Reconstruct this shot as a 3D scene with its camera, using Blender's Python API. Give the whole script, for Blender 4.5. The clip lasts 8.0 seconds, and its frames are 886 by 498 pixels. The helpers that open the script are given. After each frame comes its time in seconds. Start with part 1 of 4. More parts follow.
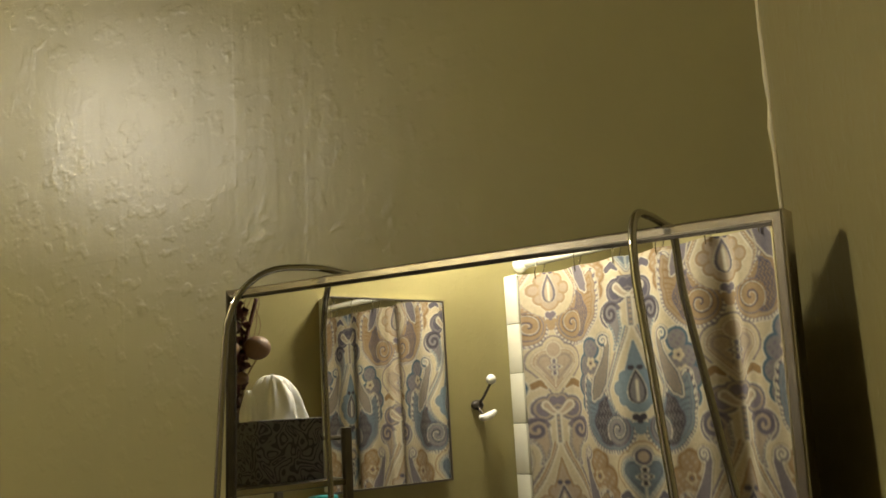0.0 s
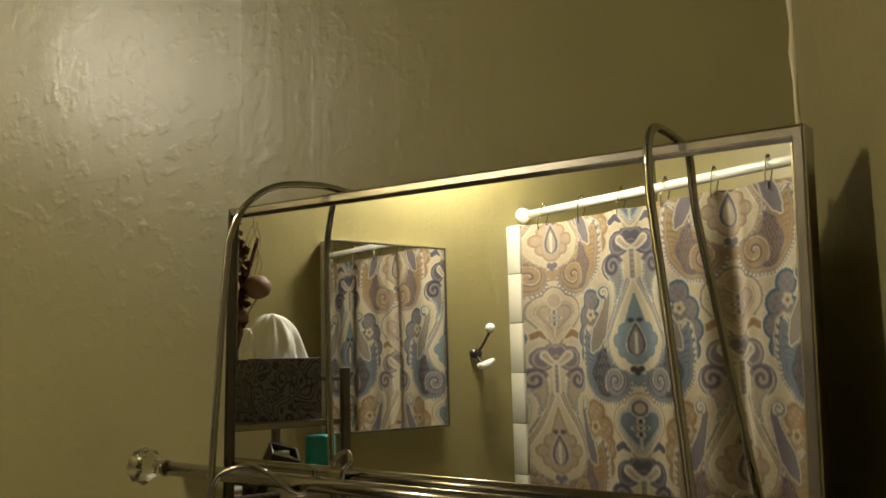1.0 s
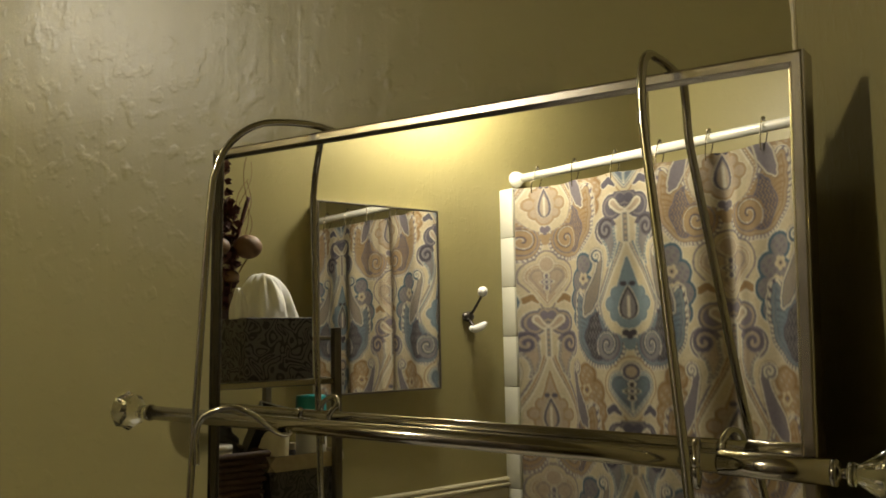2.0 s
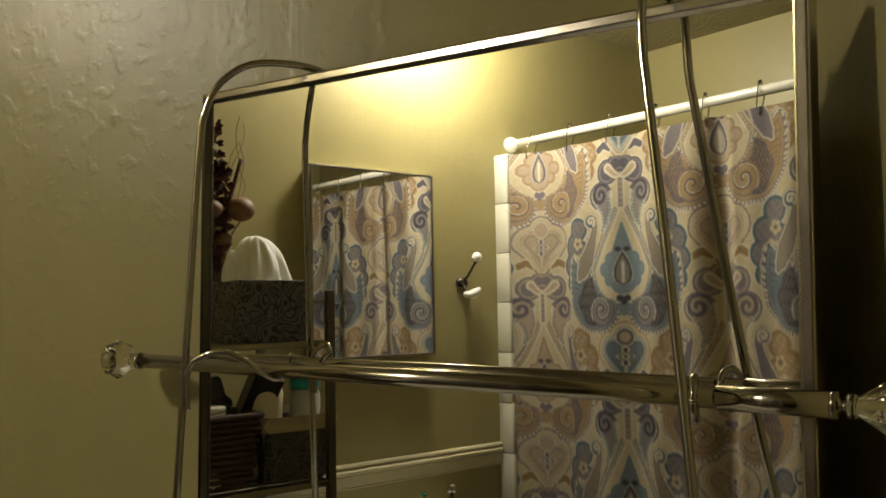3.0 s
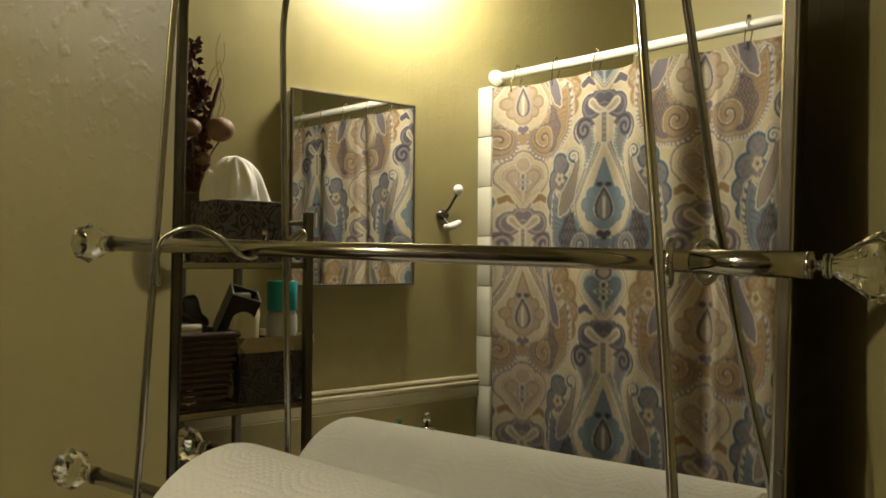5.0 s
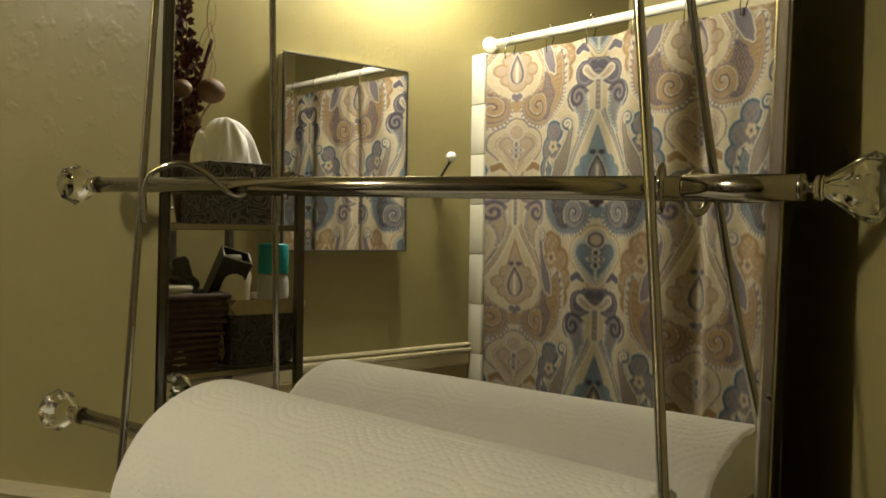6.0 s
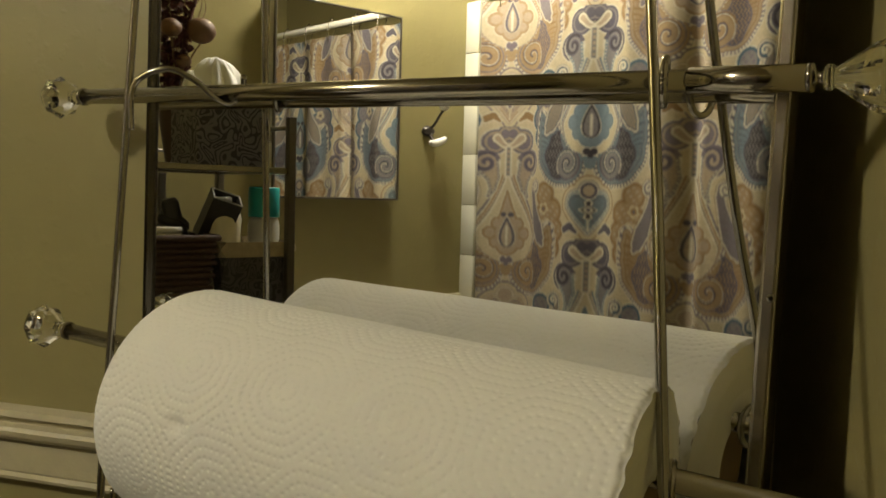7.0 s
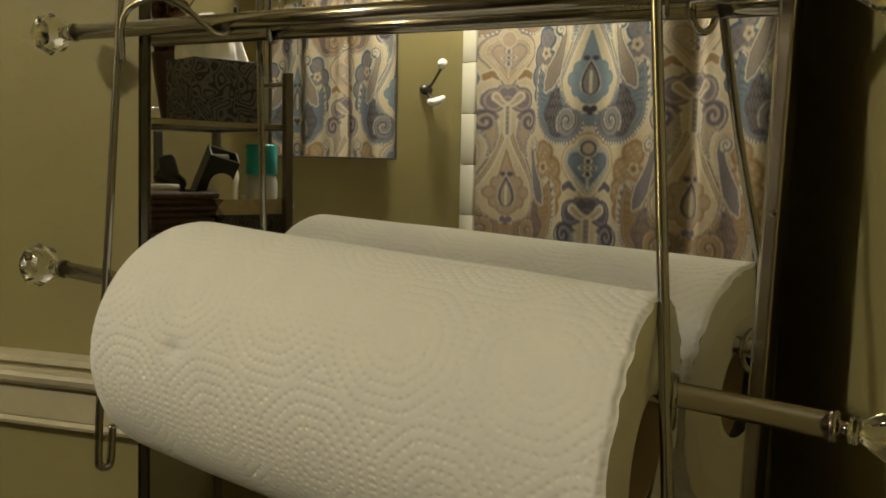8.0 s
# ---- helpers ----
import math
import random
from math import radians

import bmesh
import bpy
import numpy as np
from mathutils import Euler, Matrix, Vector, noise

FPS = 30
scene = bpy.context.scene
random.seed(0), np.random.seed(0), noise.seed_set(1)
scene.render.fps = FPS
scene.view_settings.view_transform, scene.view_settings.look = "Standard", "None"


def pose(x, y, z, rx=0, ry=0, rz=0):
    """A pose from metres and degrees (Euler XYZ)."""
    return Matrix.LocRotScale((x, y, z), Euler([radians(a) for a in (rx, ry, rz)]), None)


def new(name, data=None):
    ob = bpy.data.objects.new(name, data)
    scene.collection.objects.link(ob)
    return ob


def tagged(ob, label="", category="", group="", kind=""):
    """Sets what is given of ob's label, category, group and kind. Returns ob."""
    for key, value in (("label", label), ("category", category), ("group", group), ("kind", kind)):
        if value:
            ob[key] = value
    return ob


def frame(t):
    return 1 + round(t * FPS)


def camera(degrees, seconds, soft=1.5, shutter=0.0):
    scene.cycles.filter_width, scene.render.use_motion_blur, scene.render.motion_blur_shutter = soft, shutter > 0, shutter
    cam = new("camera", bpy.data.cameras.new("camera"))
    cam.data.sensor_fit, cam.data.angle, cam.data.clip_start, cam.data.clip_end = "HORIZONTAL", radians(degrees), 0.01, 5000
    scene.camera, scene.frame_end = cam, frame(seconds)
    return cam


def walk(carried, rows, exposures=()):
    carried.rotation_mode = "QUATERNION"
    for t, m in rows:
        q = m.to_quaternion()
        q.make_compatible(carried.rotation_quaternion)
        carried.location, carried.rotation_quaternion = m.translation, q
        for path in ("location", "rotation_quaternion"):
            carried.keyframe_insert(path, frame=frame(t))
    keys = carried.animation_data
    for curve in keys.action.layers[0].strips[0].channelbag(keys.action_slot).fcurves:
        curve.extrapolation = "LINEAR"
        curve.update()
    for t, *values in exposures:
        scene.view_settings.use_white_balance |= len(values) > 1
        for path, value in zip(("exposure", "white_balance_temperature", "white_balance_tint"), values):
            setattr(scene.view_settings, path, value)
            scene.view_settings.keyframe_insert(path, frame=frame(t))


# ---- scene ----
cam = camera(52.87, 8.0, soft=1.7)
Z0 = 1.62          # height of the framed mirror's top right corner, over which x = y = 0
PATH = [
    (0.0, -0.0016, -0.5383, -0.0963, 99.857, 3.442, 21.840),
    (0.5, -0.0055, -0.5298, -0.1085, 98.463, 2.930, 21.529),
    (1.0, -0.0126, -0.5253, -0.1220, 97.092, 1.710, 21.659),
    (1.5, -0.0132, -0.5172, -0.1327, 96.122, 1.516, 21.470),
    (3.0, -0.0201, -0.4979, -0.1643, 93.462, 1.302, 20.847),
    (3.5, -0.0202, -0.4943, -0.1733, 92.661, 1.262, 20.624),
    (4.0, -0.0214, -0.4917, -0.1888, 91.743, 0.297, 20.176),
    (5.5, -0.0208, -0.4843, -0.2226, 89.435, -0.245, 19.482),
    (6.0, -0.0204, -0.4813, -0.2385, 88.644, -0.630, 19.188),
    (6.5, -0.0234, -0.4761, -0.2592, 87.361, -1.463, 18.876),
    (7.0, -0.0257, -0.4713, -0.2727, 86.193, -1.351, 18.639),
    (7.5, -0.0272, -0.4661, -0.2866, 85.098, -0.891, 18.554),
    (8.0, -0.0261, -0.4660, -0.2985, 84.180, -0.948, 18.575),
]
walk(cam, [(t, pose(x, y, Z0 + z, rx, ry, rz)) for t, x, y, z, rx, ry, rz in PATH],
     exposures=[(0.0, 0.05), (1.5, -0.19), (3.5, -0.24), (5.5, 0.04), (6.5, 0.07), (8.0, 0.09)])

# ---------------------------------------------------------------- light
world = bpy.data.worlds.new("world")
scene.world = world
world.use_nodes = True
world.node_tree.nodes["Background"].inputs[0].default_value = (0.02, 0.018, 0.014, 1)
world.node_tree.nodes["Background"].inputs[1].default_value = 0.3
LAMP_COLOR = (1.0, 0.925, 0.775)
LAMP_POWER = 232.0

# ---------------------------------------------------------------- places (metres; z above the floor)
CEIL = Z0 + 0.745
XA = -1.74                     # left wall's face
YB = -2.17                     # back wall's face
CORNER = (0.0, 0.156)          # where the mirror wall meets the right wall
M_SLOPE = 0.008               # the mirror wall's run in plan
R_SLOPE = 0.232                # the right wall's run in plan
rng = random.Random(7)


def y_m(x):
    return CORNER[1] + M_SLOPE * x


def x_r(y):
    return CORNER[0] + R_SLOPE * (CORNER[1] - y)


# frame of the mirror: u along its top, n out of the glass, v down
U_AX = Vector((0.96709, -0.25327, -0.02429))
N_AX = Vector((-0.25325, -0.96739, 0.00404))
V_AX = Vector((-0.02452, 0.00225, -0.99970))


def mp(u, n, v):
    return Vector((0, 0, Z0)) + u * U_AX + n * N_AX + v * V_AX


MIRROR_POSE = Matrix(((U_AX.x, -N_AX.x, -V_AX.x, 0), (U_AX.y, -N_AX.y, -V_AX.y, 0), (U_AX.z, -N_AX.z, -V_AX.z, Z0), (0, 0, 0, 1)))


# ---------------------------------------------------------------- materials
def material(name, color, rough=0.5, metal=0.0, vary=0.15, scale=8.0, fine=90.0, bump=0.0, bump_scale=60.0, spec=0.5, coat=0.0):
    m = bpy.data.materials.new(name)
    m.use_nodes = True
    nt = m.node_tree
    b = nt.nodes["Principled BSDF"]
    b.inputs["Metallic"].default_value = metal
    b.inputs["Specular IOR Level"].default_value = spec
    b.inputs["Coat Weight"].default_value = coat
    co = nt.nodes.new("ShaderNodeTexCoord")
    n1 = nt.nodes.new("ShaderNodeTexNoise"); n1.inputs["Scale"].default_value = scale; n1.inputs["Detail"].default_value = 5
    n2 = nt.nodes.new("ShaderNodeTexNoise"); n2.inputs["Scale"].default_value = fine; n2.inputs["Detail"].default_value = 3
    for k in (n1, n2):
        nt.links.new(co.outputs["Object"], k.inputs["Vector"])
    mixn = nt.nodes.new("ShaderNodeMath"); mixn.operation = "MULTIPLY_ADD"
    nt.links.new(n2.outputs["Fac"], mixn.inputs[0]); mixn.inputs[1].default_value = 0.4
    nt.links.new(n1.outputs["Fac"], mixn.inputs[2])
    ramp = nt.nodes.new("ShaderNodeValToRGB")
    ramp.color_ramp.elements[0].position, ramp.color_ramp.elements[1].position = 0.25, 1.0
    lo = [max(0, c * (1 - vary)) for c in color]; hi = [min(1, c * (1 + vary)) for c in color]
    ramp.color_ramp.elements[0].color, ramp.color_ramp.elements[1].color = (*lo, 1), (*hi, 1)
    nt.links.new(mixn.outputs[0], ramp.inputs[0])
    nt.links.new(ramp.outputs[0], b.inputs["Base Color"])
    rr = nt.nodes.new("ShaderNodeMapRange")
    rr.inputs["From Min"].default_value, rr.inputs["From Max"].default_value = 0.1, 0.9
    rr.inputs["To Min"].default_value, rr.inputs["To Max"].default_value = max(0.02, rough * 0.8), min(1, rough * 1.2)
    nt.links.new(n1.outputs["Fac"], rr.inputs["Value"])
    nt.links.new(rr.outputs[0], b.inputs["Roughness"])
    if bump:
        n3 = nt.nodes.new("ShaderNodeTexNoise"); n3.inputs["Scale"].default_value = bump_scale; n3.inputs["Detail"].default_value = 4
        nt.links.new(co.outputs["Object"], n3.inputs["Vector"])
        bp = nt.nodes.new("ShaderNodeBump"); bp.inputs["Strength"].default_value = 1.0; bp.inputs["Distance"].default_value = bump
        nt.links.new(n3.outputs["Fac"], bp.inputs["Height"]); nt.links.new(bp.outputs[0], b.inputs["Normal"])
    return m


def wall_material(name, color, rough):
    """Old, thickly painted plaster in semi-gloss: rolling lumps, brush streaks, small runs."""
    m = material(name, color, rough, vary=0.07, scale=2.5, fine=30, spec=0.36)
    nt = m.node_tree
    b = nt.nodes["Principled BSDF"]
    co = nt.nodes.new("ShaderNodeTexCoord")
    def noise(scale, detail, stretch=(1, 1, 1)):
        mp_ = nt.nodes.new("ShaderNodeMapping"); mp_.inputs["Scale"].default_value = stretch
        nt.links.new(co.outputs["Object"], mp_.inputs["Vector"])
        k = nt.nodes.new("ShaderNodeTexNoise"); k.inputs["Scale"].default_value = scale; k.inputs["Detail"].default_value = detail
        nt.links.new(mp_.outputs[0], k.inputs["Vector"])
        return k.outputs["Fac"]
    def mul(a, f):
        k = nt.nodes.new("ShaderNodeMath"); k.operation = "MULTIPLY"; nt.links.new(a, k.inputs[0])
        if isinstance(f, float):
            k.inputs[1].default_value = f
        else:
            nt.links.new(f, k.inputs[1])
        return k.outputs[0]
    def add(a, c):
        k = nt.nodes.new("ShaderNodeMath"); k.operation = "ADD"; nt.links.new(a, k.inputs[0]); nt.links.new(c, k.inputs[1])
        return k.outputs[0]
    def between(a, lo, hi, to=1.0):
        k = nt.nodes.new("ShaderNodeMapRange"); k.interpolation_type = "SMOOTHSTEP"
        k.inputs["From Min"].default_value, k.inputs["From Max"].default_value, k.inputs["To Max"].default_value = lo, hi, to
        nt.links.new(a, k.inputs["Value"])
        return k.outputs[0]
    def spots(scale, size, chance):
        """Scattered blisters and drips, one in some of the cells."""
        v = nt.nodes.new("ShaderNodeTexVoronoi"); v.inputs["Scale"].default_value = scale; v.inputs["Randomness"].default_value = 1.0
        wob = nt.nodes.new("ShaderNodeMapping"); wob.inputs["Scale"].default_value = (1.0, 1.0, 0.62)
        nt.links.new(co.outputs["Object"], wob.inputs["Vector"]); nt.links.new(wob.outputs[0], v.inputs["Vector"])
        sep = nt.nodes.new("ShaderNodeSeparateColor"); nt.links.new(v.outputs["Color"], sep.inputs[0])
        return mul(between(v.outputs["Distance"], size, 0.0), between(sep.outputs[0], chance, chance + 0.03))
    patch = between(noise(2.6, 2), 0.02, 0.50)
    lumps = between(noise(64, 2), 0.52, 0.72)
    brush = noise(30, 3, (1.0, 1.0, 0.16))
    scrape = between(noise(26, 1, (1.6, 1.6, 0.05)), 0.60, 0.68)
    ridge = between(noise(15, 1, (0.25, 0.25, 2.6)), 0.64, 0.70)
    drips = add(spots(24.0, 0.15, 0.80), mul(spots(48.0, 0.22, 0.78), 0.55))
    h = add(mul(noise(6, 2), 0.70), mul(add(add(mul(lumps, 0.060), mul(brush, 0.17)), add(mul(scrape, 0.018), mul(ridge, 0.012))), patch))
    h = add(add(h, mul(drips, 0.12)), mul(noise(170, 2), 0.014))
    bp = nt.nodes.new("ShaderNodeBump"); bp.inputs["Strength"].default_value = 1.0; bp.inputs["Distance"].default_value = 0.0034
    nt.links.new(h, bp.inputs["Height"]); nt.links.new(bp.outputs[0], b.inputs["Normal"])
    return m


WALL = wall_material("olive_paint", (0.276, 0.239, 0.103), 0.36)
CEILING = material("ceiling_paint", (0.33, 0.29, 0.145), 0.8, vary=0.08, bump=0.012, bump_scale=55)
TRIM = material("cream_trim", (0.46, 0.415, 0.265), 0.35, vary=0.12, scale=14, bump=0.0012, bump_scale=70)
FLOOR = material("floor_tile", (0.16, 0.14, 0.11), 0.4, vary=0.2)
TILE = material("white_tile", (0.56, 0.55, 0.45), 0.15, vary=0.05, scale=5)
GROUT = material("grout", (0.50, 0.485, 0.39), 0.9, vary=0.2)
CAULK = material("caulk", (0.62, 0.55, 0.33), 0.5, vary=0.2, bump=0.002, bump_scale=120)
GLASS = material("mirror_silver", (0.93, 0.935, 0.91), 0.012, 1.0, vary=0.0)
GLASS.node_tree.nodes["Principled BSDF"].inputs["Roughness"].default_value = 0.0
for l in list(GLASS.node_tree.links):
    if l.to_socket.name in ("Roughness", "Base Color"):
        GLASS.node_tree.links.remove(l)
GLASS.node_tree.nodes["Principled BSDF"].inputs["Roughness"].default_value = 0.0
GLASS.node_tree.nodes["Principled BSDF"].inputs["Base Color"].default_value = (0.955, 0.955, 0.955, 1)
CHROME_FRAME = material("worn_chrome_frame", (0.52, 0.48, 0.43), 0.17, 1.0, vary=0.3, scale=16, fine=60, bump=0.0002, bump_scale=60)
CHROME_SIDE = material("dulled_chrome", (0.50, 0.46, 0.41), 0.24, 1.0, vary=0.3, scale=18, fine=60)
# left rail's chrome: the dark reflection it shows is put into its base colour
CHROME_DARK_REFLECTION = material("chrome_painted_dark_reflection", (0.11, 0.10, 0.085), 0.2, 1.0, vary=0.3, scale=20)
CHROME = material("chrome_wire", (0.43, 0.41, 0.38), 0.045, 1.0, vary=0.08, scale=30)
BRUSHED = material("brushed_nickel", (0.43, 0.40, 0.36), 0.13, 1.0, vary=0.05, scale=40)
DARK = material("dark_backing", (0.03, 0.027, 0.022), 0.7, vary=0.2)
PAPER = material("paper_towel", (0.82, 0.81, 0.73), 0.95, vary=0.02, scale=30, fine=600, bump=0.00010, bump_scale=900, spec=0.1)
CARD = material("cardboard", (0.38, 0.29, 0.18), 0.9)
BLACK_METAL = material("dark_bronze", (0.07, 0.06, 0.05), 0.35, 0.6, vary=0.2)
SHELF_METAL = material("pewter_shelf", (0.17, 0.155, 0.13), 0.34, 0.8, vary=0.15)
WHITE_METAL = material("white_enamel", (0.66, 0.65, 0.57), 0.25, vary=0.04)
CERAMIC = material("white_ceramic", (0.80, 0.79, 0.74), 0.12, vary=0.03)
TISSUE = material("tissue", (0.86, 0.86, 0.83), 0.9, vary=0.03, spec=0.1)
WICKER = material("brown_wicker", (0.075, 0.043, 0.03), 0.55, vary=0.5, scale=60, bump=0.003, bump_scale=140)
LINEN = material("tan_linen", (0.42, 0.36, 0.25), 0.9, vary=0.2, scale=60)
TEAL = material("teal_plastic", (0.01, 0.30, 0.30), 0.3, vary=0.06)
PALE = material("pale_plastic", (0.46, 0.47, 0.44), 0.3, vary=0.05)
CREAM = material("cream_jar", (0.70, 0.66, 0.50), 0.4, vary=0.1)
BLACK = material("black_plastic", (0.025, 0.025, 0.03), 0.3, vary=0.3)
GREY = material("grey_label", (0.36, 0.37, 0.38), 0.5, vary=0.25, scale=60)
GREEN = material("green_bottle", (0.012, 0.16, 0.095), 0.2, vary=0.1)
ORANGE = material("orange_plastic", (0.55, 0.10, 0.03), 0.35, vary=0.1)
BLUE = material("blue_plastic", (0.12, 0.18, 0.42), 0.35, vary=0.1)
LEAF = material("dried_burgundy_leaf", (0.075, 0.022, 0.02), 0.7, vary=0.5, scale=40)
STEM = material("dried_stem", (0.16, 0.10, 0.04), 0.8, vary=0.3)
POD = material("orange_pod", (0.125, 0.062, 0.022), 0.6, vary=0.25, scale=30)
VASE = material("dark_red_vase", (0.045, 0.024, 0.017), 0.35, vary=0.3)

CRYSTAL = bpy.data.materials.new("clear_acrylic")
CRYSTAL.use_nodes = True
cb = CRYSTAL.node_tree.nodes["Principled BSDF"]
cb.inputs["Transmission Weight"].default_value = 1.0
cb.inputs["Roughness"].default_value = 0.0
cb.inputs["IOR"].default_value = 1.49
cb.inputs["Base Color"].default_value = (0.99, 0.99, 0.97, 1)

SHADE = bpy.data.materials.new("lit_frosted_glass")
SHADE.use_nodes = True
sb = SHADE.node_tree.nodes["Principled BSDF"]
sb.inputs["Base Color"].default_value = (0.9, 0.88, 0.8, 1)
sb.inputs["Emission Color"].default_value = (*LAMP_COLOR, 1)
sb.inputs["Emission Strength"].default_value = LAMP_POWER


def swirl_material(name, c0, c1, scale):
    """Printed scroll lines: bands along the level lines of a smooth field."""
    m = material(name, c0, 0.8)
    nt = m.node_tree
    b = nt.nodes["Principled BSDF"]
    co = nt.nodes.new("ShaderNodeTexCoord")
    n1 = nt.nodes.new("ShaderNodeTexNoise"); n1.inputs["Scale"].default_value = scale; n1.inputs["Detail"].default_value = 0.6; n1.inputs["Distortion"].default_value = 1.6
    nt.links.new(co.outputs["Object"], n1.inputs["Vector"])
    k = nt.nodes.new("ShaderNodeMath"); k.operation = "MULTIPLY"; k.inputs[1].default_value = 7.0
    fr = nt.nodes.new("ShaderNodeMath"); fr.operation = "PINGPONG"; fr.inputs[1].default_value = 0.5
    nt.links.new(n1.outputs["Fac"], k.inputs[0]); nt.links.new(k.outputs[0], fr.inputs[0])
    r = nt.nodes.new("ShaderNodeValToRGB"); r.color_ramp.elements[0].position, r.color_ramp.elements[1].position = 0.17, 0.27
    r.color_ramp.elements[0].color, r.color_ramp.elements[1].color = (*c1, 1), (*c0, 1)
    nt.links.new(fr.outputs[0], r.inputs[0]); nt.links.new(r.outputs[0], b.inputs["Base Color"])
    return m


BOX_PRINT = swirl_material("grey_scroll_print", (0.15, 0.145, 0.155), (0.04, 0.038, 0.046), 18.0)
BASKET_PRINT = swirl_material("faint_grey_print", (0.10, 0.098, 0.10), (0.04, 0.038, 0.04), 24.0)


# ---------------------------------------------------------------- mesh helpers
def mesh_of(bm, name):
    me = bpy.data.meshes.new(name)
    bm.normal_update()
    bm.to_mesh(me)
    bm.free()
    return me


def thing(name, label, category, at=(0, 0, 0), kind="", group="", m=None):
    ob = new(name)
    ob.empty_display_size = 0.02
    ob.matrix_basis = m if m is not None else Matrix.Translation(at)
    return tagged(ob, label, category, group, kind)


def part(name, bm, mat, parent=None, label="", smooth=False):
    me = mesh_of(bm, name)
    me.materials.append(mat)
    if smooth:
        for p in me.polygons:
            p.use_smooth = True
    ob = new(name, me)
    if parent is not None:
        ob.parent = parent
    if label:
        tagged(ob, label)
    return ob


def box(bm, lo, hi, bevel=0.0):
    r = bmesh.ops.create_cube(bm, size=1)
    vs = r["verts"]
    for v in vs:
        v.co = Vector([(lo[i] + hi[i]) / 2 + v.co[i] * (hi[i] - lo[i]) for i in range(3)])
    if bevel:
        es = {e for v in vs for e in v.link_edges}
        bmesh.ops.bevel(bm, geom=list(es), offset=bevel, segments=2, affect="EDGES", profile=0.5)
    return bm


def prism(bm, outline, z0, z1):
    """Plan outline raised from z0 to z1."""
    lo = [bm.verts.new((x, y, z0)) for x, y in outline]
    hi = [bm.verts.new((x, y, z1)) for x, y in outline]
    n = len(outline)
    bm.faces.new(lo[::-1]); bm.faces.new(hi)
    for i in range(n):
        bm.faces.new((lo[i], lo[(i + 1) % n], hi[(i + 1) % n], hi[i]))
    bmesh.ops.recalc_face_normals(bm, faces=bm.faces)
    return bm


def lathe(bm, profile, seg=24, m=None, facet=False):
    """Profile (radius, height) turned about z."""
    rings = []
    for r, z in profile:
        rings.append([bm.verts.new((r * math.cos(2 * math.pi * i / seg), r * math.sin(2 * math.pi * i / seg), z)) for i in range(seg)])
    for a, b in zip(rings, rings[1:]):
        for i in range(seg):
            bm.faces.new((a[i], a[(i + 1) % seg], b[(i + 1) % seg], b[i]))
    bm.faces.new(rings[0][::-1]); bm.faces.new(rings[-1])
    if m is not None:
        bmesh.ops.transform(bm, matrix=m, verts=[v for r in rings for v in r])
    return bm


def spline(pts, n=8):
    """Points of a smooth line through pts."""
    pts = [Vector(p) for p in pts]
    out = []
    for i in range(len(pts) - 1):
        p0, p1, p2, p3 = pts[max(i - 1, 0)], pts[i], pts[i + 1], pts[min(i + 2, len(pts) - 1)]
        for k in range(n):
            t = k / n
            out.append(0.5 * ((2 * p1) + (p2 - p0) * t + (2 * p0 - 5 * p1 + 4 * p2 - p3) * t * t + (3 * p1 - p0 - 3 * p2 + p3) * t ** 3))
    out.append(pts[-1])
    return out


def tube(bm, pts, r, seg=12):
    """Round bar along pts; r a number or one for each point."""
    pts = [Vector(p) for p in pts]
    rs = r if isinstance(r, (list, tuple)) else [r] * len(pts)
    tan = (pts[1] - pts[0]).normalized()
    a = tan.orthogonal().normalized()
    rings = []
    for i, p in enumerate(pts):
        t = (pts[min(i + 1, len(pts) - 1)] - pts[max(i - 1, 0)]).normalized()
        a = (a - t * a.dot(t)).normalized()
        b = t.cross(a)
        rings.append([bm.verts.new(p + rs[i] * (a * math.cos(2 * math.pi * k / seg) + b * math.sin(2 * math.pi * k / seg))) for k in range(seg)])
    for q, w in zip(rings, rings[1:]):
        for k in range(seg):
            bm.faces.new((q[k], q[(k + 1) % seg], w[(k + 1) % seg], w[k]))
    bm.faces.new(rings[0][::-1]); bm.faces.new(rings[-1])
    return bm


def fill_mesh(me, co, f):
    """Vertices and four-sided faces from arrays."""
    me.vertices.add(len(co)); me.vertices.foreach_set("co", co.astype(np.float32).ravel())
    me.loops.add(f.size); me.loops.foreach_set("vertex_index", f.astype(np.int32).ravel())
    me.polygons.add(len(f)); me.polygons.foreach_set("loop_start", np.arange(len(f), dtype=np.int32) * 4)
    me.polygons.foreach_set("use_smooth", np.ones(len(f), dtype=bool))
    me.update(calc_edges=True)


def axis_pose(origin, direction):
    d = Vector(direction).normalized()
    return Matrix.Translation(origin) @ d.to_track_quat("Z", "Y").to_matrix().to_4x4()


def structure(name, bm, mat, label=""):
    return tagged(part(name, bm, mat, None, label), label, "", "", "structure")


# ---------------------------------------------------------------- the room
T = 0.12
XL = XA - T
structure("wall_mirror", prism(bmesh.new(), [(XL, y_m(XL)), CORNER, (CORNER[0] + 0.3, CORNER[1]), (CORNER[0] + 0.3, CORNER[1] + 0.2), (XL, y_m(XL) + T)], 0, CEIL), WALL,
          "olive semi-gloss painted plaster wall with lumps and runs")
structure("wall_right", prism(bmesh.new(), [(CORNER[0], CORNER[1] - 0.0005), (x_r(YB - T), YB - T), (x_r(YB - T) + T, YB - T), (CORNER[0] + T + 0.03, CORNER[1] - 0.0005)], 0, CEIL), WALL,
          "olive semi-gloss painted plaster side wall")
